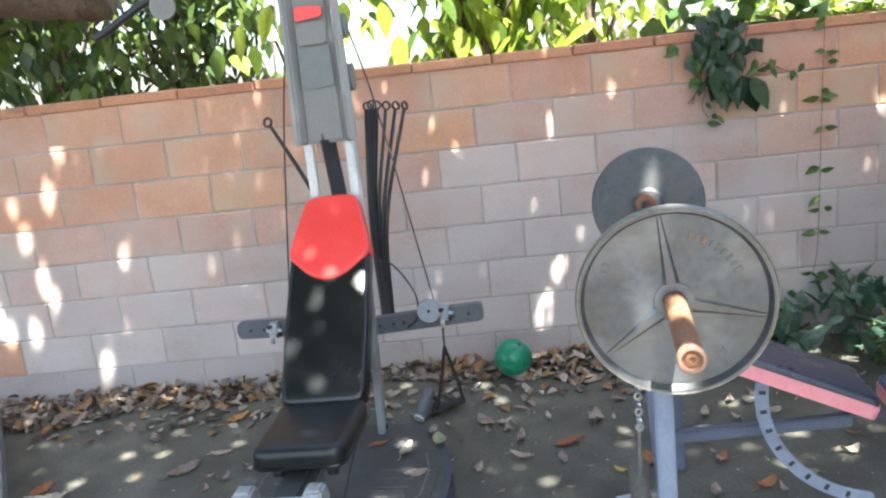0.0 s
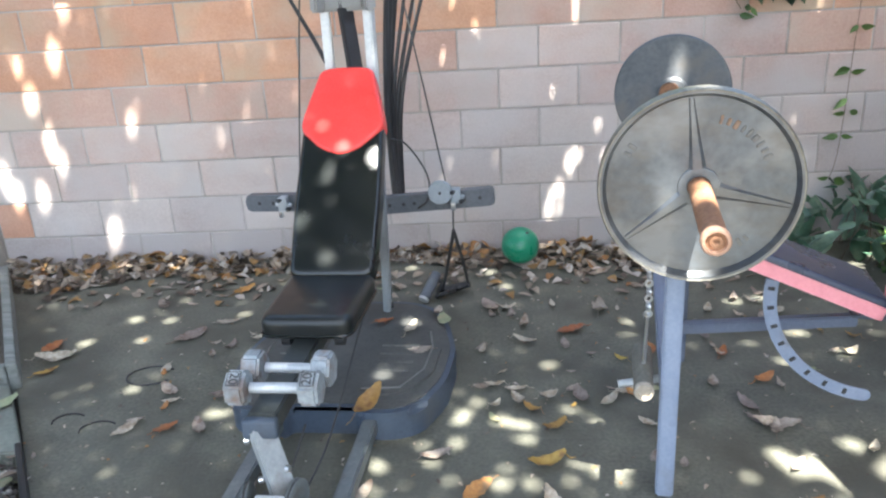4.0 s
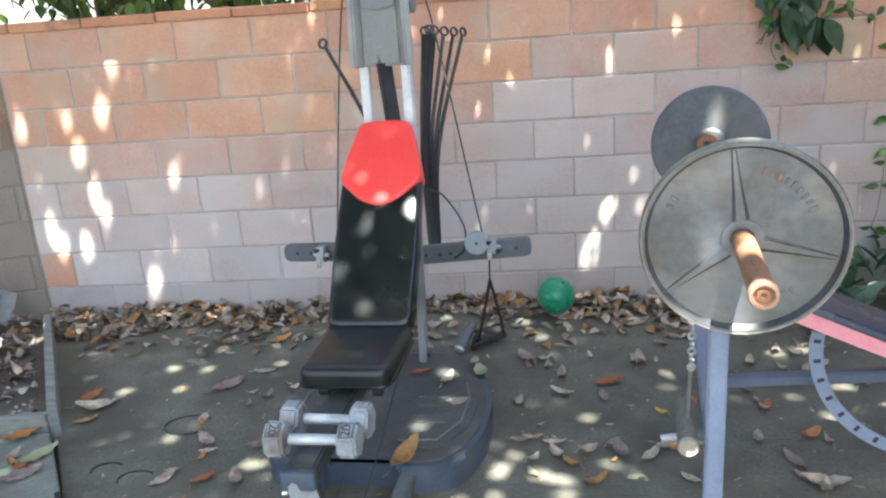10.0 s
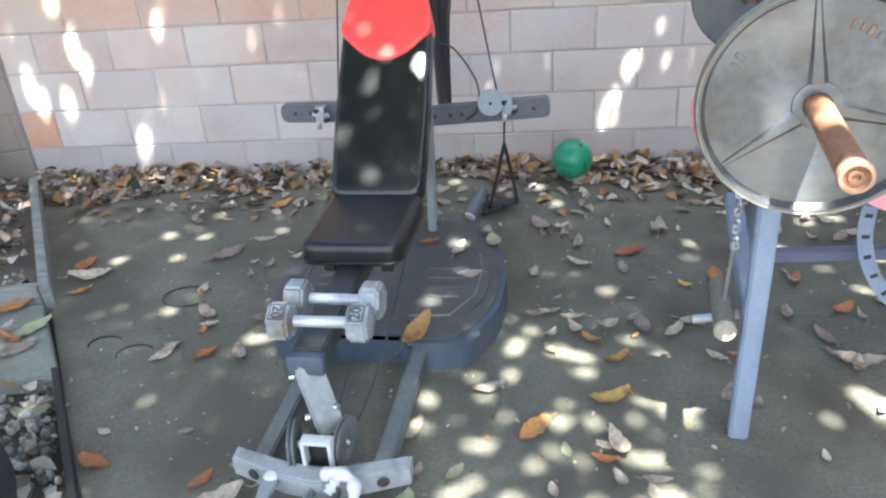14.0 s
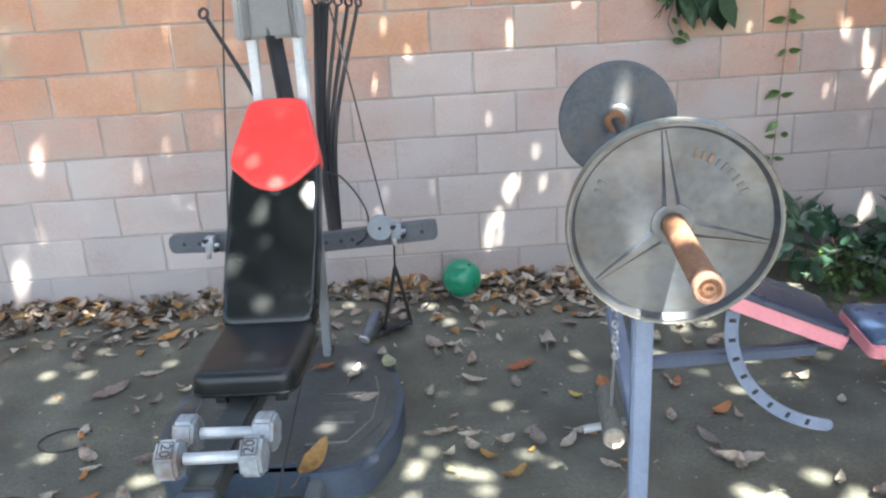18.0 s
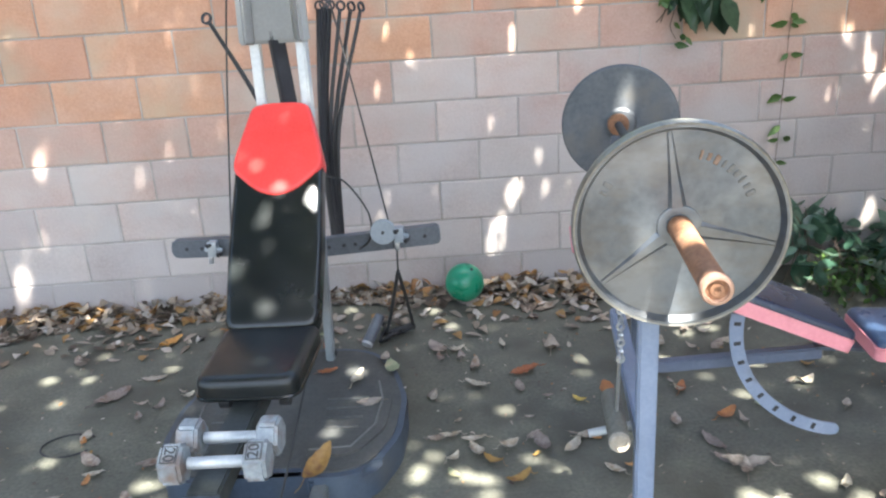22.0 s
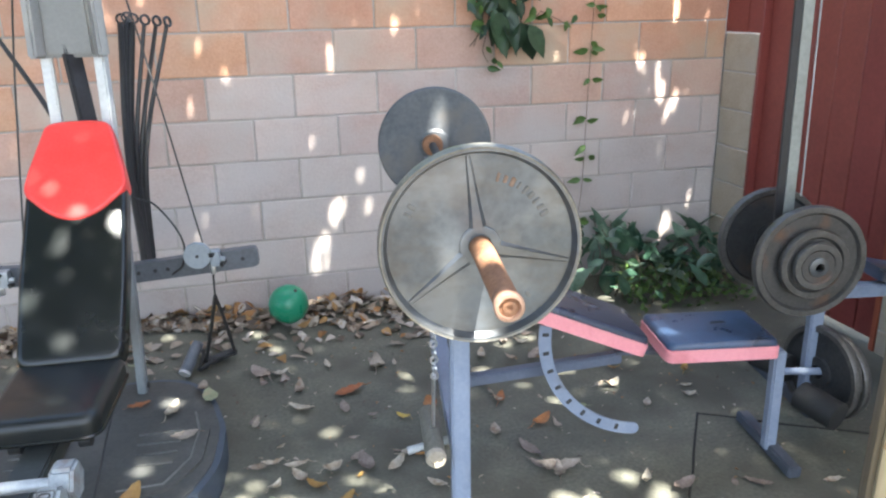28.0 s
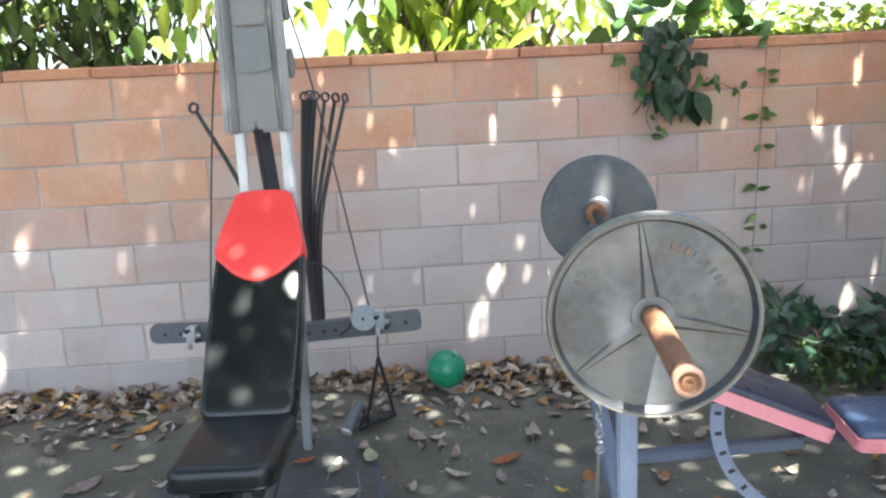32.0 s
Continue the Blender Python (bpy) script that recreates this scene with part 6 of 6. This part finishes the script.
# ---- shade tree over the yard ----
shade = thing("shade_tree", pose(0, 0, 0), "large shade tree spreading a dense crown over the yard", "tree")
part("trunk", hose(mesh(), arc([(-4.3, -2.2, -0.05), (-4.2, -2.2, 1.4), (-4.05, -2.3, 2.4), (-3.7, -2.9, 3.8), (-2.8, -3.9, 4.9), (-2.2, -4.4, 5.5)], 24), [0.24 - 0.0065 * k for k in range(25)], 14), "bark", shade)
limb_pts = arc([(-4.08, -2.25, 2.4), (-3.6, -1.0, 2.75), (-2.9, -0.30, 2.36), (-2.10, -0.17, 2.195), (-1.89, -0.15, 2.175)], 18)
bm = hose(mesh(), limb_pts, [0.18 - 0.001 * k + 0.006 * math.sin(k * 2.3) for k in range(18)] + [0.145], 28)
bmesh.ops.subdivide_edges(bm, edges=[e for e in bm.edges], cuts=2, use_grid_fill=True)
for v in bm.verts:
    v.co += 0.035 * Vector((noise.noise(v.co * 9), noise.noise(v.co * 9 + Vector((7, 0, 0))), noise.noise(v.co * 9 + Vector((0, 7, 0))))) + 0.012 * Vector((0, 0, noise.noise(v.co * 34)))
part("sawn_limb", bm, "limb_bark", shade, "thick brown sawn limb")
for k in range(12):
    a = k * 0.52 if k else -0.24
    part("branch", hose(mesh(), arc([(-3.1, -3.55, 4.5), (-2.0 + 0.8 * math.cos(a), -4.6 + 0.8 * math.sin(a), 5.65), (-0.2 + 3.6 * math.cos(a), -4.9 + 2.8 * math.sin(a), 5.9)], 12), [0.08 - 0.005 * q for q in range(13)], 7), "bark", shade)
# a lower bough added out of view, to shade the right half of the wall
part("bough", hose(mesh(), arc([(-3.75, -2.8, 3.6), (-2.4, -2.7, 4.45), (-0.6, -1.9, 4.5), (0.9, -1.5, 4.42), (2.6, -1.4, 4.35)], 20), [0.085 - 0.003 * q for q in range(21)], 8), "bark", shade)
# sun flecks: the crown is open along these lines to the sun (place, and half width in centimetres)
WALL_FLECKS = ((-2.5, 1.17, 3), (-2.68, 0.95, 2.5), (-2.63, 0.72, 2.5), (-2.58, 0.60, 2.2), (-2.93, 0.54, 3), (-2.89, 0.42, 3), (-2.74, 0.42, 2.8), (-2.71, 1.13, 1.3), (-2.38, 0.18, 3), (-2.41, 1.42, 2), (-2.16, 0.8, 2), (-2.98, 1.1, 1.8), (-0.43, 1.31, 1.0), (0.19, 1.26, 2), (0.45, 1.17, 1.6), (0.31, 0.69, 1.2), (0.17, 0.49, 1.8), (0.11, 0.33, 1.6), (0.05, 0.24, 1.0), (0.34, 0.52, 1.0), (1.85, 1.18, 2.2), (1.98, 1.03, 3), (2.06, 0.96, 1.8), (2.04, 1.46, 1.6), (2.24, 1.38, 1.5), (2.15, 0.42, 1.8), (2.06, 0.31, 1.6), (0.5, 1.40, 0.5))
YARD_FLECKS = ((-0.28, -0.3, 2.5), (-1.96, -0.75, 2.2), (-1.79, -0.77, 2), (-2.1, -0.98, 2), (-1.85, -1.51, 2), (-0.62, -1.06, 2), (-0.37, -1.62, 3), (-0.24, -1.67, 3.5), (-0.06, -1.29, 2), (0.8, -0.74, 2), (0.95, -0.71, 2), (0.98, -1.06, 3), (1.09, -1.24, 3), (0.84, -1.3, 1.6), (-1.3, -1.59, 2.4), (-0.7, -0.2, 1.6), (-2.3, -0.12, 3), (-2.7, -0.14, 3), (-3.02, -0.5, 3), (-2.85, -0.42, 2.6), (-2.72, -0.28, 3), (-2.92, -0.62, 2), (-2.0, -0.1, 2))
NEAR_FLECKS = ((-0.48, -1.9, 3), (-0.24, -1.95, 3), (-0.41, -2.0, 3), (-0.16, -2.03, 2.6), (-0.51, -2.12, 2.4), (-0.2, -2.18, 3), (-0.08, -2.15, 2.2), (-0.34, -2.2, 2.4), (0.1, -2.01, 3), (-0.54, -2.3, 2.6), (-0.4, -2.32, 2.8), (-0.06, -2.34, 3.4), (0.05, -2.39, 3), (-0.46, -2.52, 3), (-0.3, -2.48, 2.2), (-0.14, -2.55, 2.6), (0.12, -2.22, 2), (-0.62, -2.44, 2), (-1.32, -2.42, 2), (-1.05, -2.32, 1.4), (-1.78, -2.32, 3), (-1.62, -2.62, 3), (-1.46, -2.24, 3.4), (-0.26, -1.68, 2.6), (0.49, -2.0, 2.4), (-1.7, -2.5, 2.2))
HIGH_FLECKS = ((0.215, -2.33, 0.845, 4.6), (0.145, -2.30, 1.06, 0.1), (0.17, -2.45, 1.03, 2.0), (0.44, -1.03, 1.08, 1.2), (-0.885, -1.112, 0.93, 2.0), (-0.81, -1.165, 0.87, 0.3), (-0.970, -1.34, 0.646, 3.4), (-0.869, -1.224, 0.794, 0.5), (-0.685, -1.195, 0.844, 0.0), (-0.852, -1.432, 0.545, 0.3), (1.70, -0.36, 0.27, 2.6), (1.66, -0.40, 0.18, 2.2), (1.58, -0.42, 0.10, 1.6), (1.42, -0.34, 0.30, 0.9), (0.957, -2.78, 1.58, 6), (0.967, -2.786, 1.49, 3), (0.945, -2.772, 1.68, 8), (0.965, -2.785, 1.70, 8), (0.95, -2.776, 1.80, 9), (0.93, -2.76, 1.76, 6), (-0.72, -0.93, 1.86, 0.3))
lines = [(Vector((x, 0, z)), (1.15 if x < -2.2 else 0.6) * r) for x, z, r in WALL_FLECKS] + [(Vector((x, y, 0)), r * (0.55 if x > 0.4 or y < -1.4 else 0.85)) for x, y, r in YARD_FLECKS] + [(Vector((x, y, 0)), r * 0.5 - 0.5 if k % 3 == 0 else r * 0.3 - 0.6) for k, (x, y, r) in enumerate(NEAR_FLECKS)] + [(Vector((x, y, z)), r) for x, y, z, r in HIGH_FLECKS]
# each opening is ragged: a main gap with smaller ones beside it
rf = random.Random(8)
for place, r in [q for q in lines if q[1] > 0.7 and q[0].z > 0 and q[0].x > -0.7]:
    for k in range(rf.choice((1, 2, 2))):
        a = rf.uniform(0, math.tau)
        d = (r * 0.0095 + 0.022) * rf.uniform(0.8, 1.9)
        lines.append((place + Vector((d * math.cos(a), d * math.sin(a) if place.z == 0 else 0, d * 1.9 * math.sin(a) if place.z else 0)), r * rf.uniform(0.05, 0.45)))
# faint round spots from narrower gaps
for k in range(50):
    near = k < 36
    spot = (Vector((rf.uniform(-0.75, 0.2) if near else rf.uniform(-2.0, 1.2), rf.uniform(-2.75, -1.6) if near else rf.uniform(-1.7, -0.4), 0)), rf.uniform(-0.3, 0.9))
    if not (0.08 < spot[0].x < 0.32 and -2.2 < spot[0].y < -1.6) and not (-1.12 < spot[0].x < -0.4 and -1.28 < spot[0].y < -0.3):
        lines.append(spot)
gen = np.random.default_rng(5)
sun = np.array(SUN)
PLAN_Z, LOW_Z, HIGH_Z = 3.45, 4.3, 5.7


def low_side(q, grow=0.0):
    """The part of the canopy, cut along the sun's lines at one height, that the bough fills."""
    return (q[:, 0] > -0.75 - grow + 0.12 * np.sin(q[:, 1] * 5)) & (q[:, 0] < 2.75 + grow) & (q[:, 1] > -1.55 - grow + 0.1 * np.sin(q[:, 0] * 4))


# leaves out of view, set only where sun or sky is to be blocked
crown_parts, step_m = [], 0.031
for mid, low in ((LOW_Z, True), (HIGH_Z, False)):
    drift = (mid - PLAN_Z) / sun[2] * sun
    cells = []
    for dz in (-0.15, 0.0, 0.15):
        xs, ys = np.meshgrid(np.arange(-6.2, 2.95, step_m), np.arange(-5.3, 1.4, step_m))
        c = np.stack([xs.ravel() + drift[0], ys.ravel() + drift[1], np.full(xs.size, mid + dz)], 1)
        cells.append(c + gen.uniform(-1, 1, c.shape) * (step_m * 0.55, step_m * 0.55, 0.08))
    p = np.concatenate(cells)
    q = p - np.outer((p[:, 2] - PLAN_Z) / sun[2], sun)
    # an uneven outer edge
    edge = 0.25 * np.sin(q[:, 0] * 2.7) + 0.2 * np.sin(q[:, 0] * 6.1 + 1)
    filled = low_side(q, 0.1) if low else ~low_side(q)
    reach = 0.65 * np.clip((-1.3 - q[:, 0]) / 0.5, 0, 1)
    keep = (q[:, 1] < -0.60 + reach + 0.4 * edge * (q[:, 1] > -2)) & filled
    p = p[keep]
    keep = np.ones(len(p), bool)
    for place, r in lines:
        axis = np.array(place) + np.outer((p[:, 2] - place.z) / sun[2], sun)
        keep &= np.hypot(*(p - axis)[:, :2].T) > (r * 0.0086 + 0.020 if low else r * 0.0045 + 0.029)
    crown_parts.append(p[keep])
p = np.concatenate(crown_parts)
n = len(p)
half = np.stack([gen.uniform(0.026, 0.036, n), gen.uniform(0.021, 0.028, n)], 1)
spin, lean = gen.uniform(0, math.tau, n), gen.uniform(-0.35, 0.35, (n, 2))
u = np.stack([np.cos(spin), np.sin(spin), lean[:, 0]], 1) * half[:, :1]
v = np.stack([-np.sin(spin), np.cos(spin), lean[:, 1]], 1) * half[:, 1:]
verts = np.stack([p - u, p - 0.1 * u + v, p + u, p - 0.1 * u - v], 1).reshape(-1, 3)
me = bpy.data.meshes.new("leaf_crown")
me.from_pydata(verts.tolist(), [], np.arange(4 * n).reshape(-1, 4).tolist())
me.materials.append(M["crown"])
crown = new("leaf_crown", me)
crown.parent = shade
crown["label"] = "unseen crown of small green leaves, gaps placed for sun flecks"
crown["kind"] = "stuff"


# ---- fallen leaves ----
rl = random.Random(33)
rows = []
for k in range(1450):
    x = rl.uniform(-3.0, 1.35)
    depth = (0.21 + 0.22 * min(1, max(0, (-2.0 - x) / 0.6)) if x < -0.5 else 0.28) + 0.05 * math.sin(3.1 * x) + 0.04 * math.sin(9.7 * x) - (0.04 if -1.2 < x < -0.5 else 0) - (0.12 * max(0, x - 0.6))
    q = rl.random() ** 1.1
    y = -0.02 - depth * q
    rows.append(((x, y, 0.014 + 0.06 * (1 - q) * rl.random()), rl.uniform(0.045, 0.098), rl.uniform(0.026, 0.052), turn(rl, 34), rl.uniform(0.05, 0.5) * rl.choice((-1, 1))))
for k in range(190):
    # strays that have blown out of the drift
    rows.append(((rl.uniform(-2.6, 1.2), -0.30 - 0.32 * rl.random() ** 1.6, 0.012), rl.uniform(0.04, 0.09), rl.uniform(0.025, 0.05), turn(rl, 18), rl.uniform(0.05, 0.5)))
for k in range(240):
    p = Vector((-2.35 - 0.9 * rl.random(), -1.30 + 1.2 * rl.random(), 0.045 + 0.03 * rl.random()))
    if (EDGE_B - EDGE_A).cross(p - EDGE_A).z > -0.16:
        continue
    rows.append((p, rl.uniform(0.045, 0.10), rl.uniform(0.026, 0.05), turn(rl, 40), rl.uniform(0.1, 0.8) * rl.choice((-1, 1))))
for k in range(130):
    p = bed_m @ Vector((rl.uniform(0.55, 1.8), side * rl.uniform(0.02, 0.7), 0.03))
    rows.append((p, rl.uniform(0.04, 0.09), rl.uniform(0.02, 0.05), turn(rl, 30), rl.uniform(0.1, 0.6)))
for k in range(900):
    # small crumbs over the concrete
    rows.append(((rl.uniform(-2.1, 2.2), rl.uniform(-2.9, -0.35), 0.004), rl.uniform(0.005, 0.026), rl.uniform(0.004, 0.013), turn(rl, 18), 0.3))
pile = leaves("leaf_litter", rows, "litter")
tagged(pile, "drift of dry brown and orange leaves along the wall", "fallen leaves", kind="stuff")


def single_leaf(kind, curl, seed):
    """One leaf: folded along its rib, curled, twisted, with an uneven edge and a stalk."""
    r = random.Random(seed * 7 + 3)
    bm = mesh()
    n = 11
    wide = r.uniform(0.20, 0.31)
    bend, twist, fold = r.uniform(-0.25, 0.25), r.uniform(-0.9, 0.9) * curl, r.uniform(0.2, 1.0) * curl
    rows = []
    for i in range(n):
        t = i / (n - 1)
        w = wide * math.sin(math.pi * min(1, t * 0.94 + 0.04)) ** r.uniform(0.7, 0.8)
        lift = curl * (t - 0.5) ** 2 * 1.6
        ring = []
        for s in (-1, -0.5, 0, 0.5, 1):
            ww = w * (1 + (0.10 * r.uniform(-1, 1) if abs(s) == 1 else 0))
            y, z = s * ww, abs(s) * ww * fold + 0.03 * r.uniform(-1, 1)
            q = twist * (t - 0.5) * 2
            ring.append(bm.verts.new((t - 0.5, y * math.cos(q) - z * math.sin(q) + bend * (t - 0.5) ** 2, lift + y * math.sin(q) * 0.6 + z * math.cos(q))))
        rows.append(ring)
    for a, b in zip(rows, rows[1:]):
        for k in range(4):
            bm.faces.new((a[k], a[k + 1], b[k + 1], b[k]))
    hose(bm, [(-0.75, 0.05, 0.03), (-0.6, 0.02, 0.01), (-0.47, bend * 0.25, curl * 0.3)], 0.012, 5)
    me = bpy.data.meshes.new("fallen_leaf")
    bm.to_mesh(me)
    bm.free()
    me.materials.append(M[kind])
    me.shade_smooth()
    return me


LEAF_KINDS = [(k, single_leaf(k, c, i)) for i, (k, c) in enumerate((("leaf_dry", 0.45), ("leaf_dry", 0.2), ("leaf_dry", 0.8), ("leaf_orange", 0.25), ("leaf_yellow", 0.4), ("leaf_green", 0.25), ("leaf_dry", 0.3), ("leaf_dry", 1.0), ("leaf_dry", 0.6), ("leaf_orange", 0.5), ("leaf_yellow", 0.7)))]
LEAF_WORDS = dict(leaf_dry="dry greyish-brown curled leaf lying on the concrete", leaf_orange="rusty orange curled leaf lying on the concrete", leaf_yellow="yellow fallen leaf lying on the concrete", leaf_green="faded green fallen leaf lying on the concrete")


def drop_leaf(x, y, size, k, spin=None, z=0.008, tilt=6):
    kind, me = LEAF_KINDS[k]
    ob = new("fallen_leaf", me)
    ob.matrix_basis = pose(x, y, z, rl.uniform(-tilt, tilt), rl.uniform(-tilt, tilt), rl.uniform(0, 360) if spin is None else spin) @ Matrix.Diagonal((size, size * rl.uniform(0.75, 1.1), size, 1))
    return tagged(ob, LEAF_WORDS[kind], "leaf", "leaves scattered over the yard")


for x, y, s, k in ((-0.28, -0.74, 0.13, 0), (-0.21, -0.76, 0.09, 2), (0.06, -1.0, 0.13, 3), (-2.22, -1.04, 0.12, 3), (-2.14, -1.14, 0.17, 0), (-2.12, -1.26, 0.10, 4), (-1.62, -0.95, 0.16, 1), (-1.44, -1.69, 0.09, 3), (-1.52, -0.45, 0.12, 3), (-0.14, -1.09, 0.11, 0), (0.21, -0.80, 0.12, 2), (0.61, -1.60, 0.11, 1), (0.66, -1.74, 0.15, 0), (-0.19, -1.47, 0.09, 6), (-0.27, -1.44, 0.08, 0), (-0.07, -1.73, 0.10, 10), (-0.11, -1.93, 0.13, 10), (-0.46, -1.88, 0.11, 0), (-0.33, -2.06, 0.12, 3), (-1.16, -2.36, 0.16, 0), (-0.68, -2.07, 0.13, 6), (-0.87, -2.56, 0.14, 4), (-1.57, -2.22, 0.11, 3), (-1.89, -2.0, 0.12, 5), (-1.23, -2.28, 0.08, 3), (0.5, -2.7, 0.12, 10), (0.42, -2.62, 0.10, 3), (0.35, -1.2, 0.12, 3), (0.9, -0.9, 0.1, 6), (1.25, -2.0, 0.09, 1), (-1.05, -2.6, 0.14, 4), (-1.2, -2.55, 0.12, 5)):
    drop_leaf(x, y, s, k)
drop_leaf(-0.66, -2.42, 0.15, 5, 80, 0.06, 20)
drop_leaf(-0.70, -1.74, 0.15, 10, 60, 0.125, 25)
for k in range(150):
    x, y = rl.uniform(-2.0, 1.6), -0.42 - 2.3 * rl.random() ** 1.5
    if (EDGE_B - EDGE_A).cross(Vector((x, y, 0)) - EDGE_A).z < 0.08 or (-1.22 < x < -0.36 and -1.85 < y < -0.8):
        continue
    if x < -1.15 and k % 5 > 1:
        continue
    drop_leaf(x, y, rl.uniform(0.03, 0.085), rl.choice((0, 1, 2, 6, 6, 7, 8, 1, 0, 8, 2, 9, 5, 10)))
for x, y, s, k in ((-0.60, -1.18, 0.12, 0), (-0.55, -1.36, 0.09, 1), (-0.47, -1.10, 0.10, 5), (-0.72, -1.1, 0.08, 3), (-0.5, -1.02, 0.08, 0)):
    drop_leaf(x, y, s, k, None, 0.122)
for x, y, s, k in ((-2.12, -1.60, 0.17, 5), (-2.42, -1.72, 0.15, 5), (-2.27, -1.45, 0.15, 3), (-2.34, -1.42, 0.10, 5), (-2.1, -1.72, 0.14, 1), (-2.35, -1.6, 0.12, 0)):
    drop_leaf(x, y, s, k, rl.uniform(-30, 60), 0.052)
for k in range(32):
    x, y = rl.uniform(-0.35, 1.1), rl.uniform(-2.45, -0.8)
    drop_leaf(x, y, rl.uniform(0.05, 0.11), rl.choice((0, 1, 2, 6, 7, 8, 1, 6, 10, 9)))
for k in range(10):
    x, y = rl.uniform(-2.05, -1.2), rl.uniform(-1.75, -0.5)
    if (EDGE_B - EDGE_A).cross(Vector((x, y, 0)) - EDGE_A).z > 0.1:
        drop_leaf(x, y, rl.uniform(0.05, 0.12), rl.choice((0, 1, 2, 6, 7, 8, 1, 10, 9)))
for k in range(9):
    drop_leaf(rl.uniform(-2.6, -2.1), rl.uniform(-1.72, -1.52), rl.uniform(0.06, 0.12), rl.choice((0, 1, 6, 8, 5, 9)), None, 0.052)
# loops of thin wire left on the concrete
for x, y, r, a in ((-1.66, -1.30, 0.075, 300), (-1.70, -1.68, 0.05, 170), (-1.84, -1.62, 0.045, 170)):
    pts = [(x + r * 1.3 * math.cos(radians(q)), y + r * math.sin(radians(q)), 0.004) for q in range(40, 40 + a, 12)]
    w = thing("wire", pose(0, 0, 0), "thin dark bent wire lying on the concrete", "wire", "wires on the yard")
    part("strand", hose(mesh(), pts, 0.0035, 5), "ink", w)
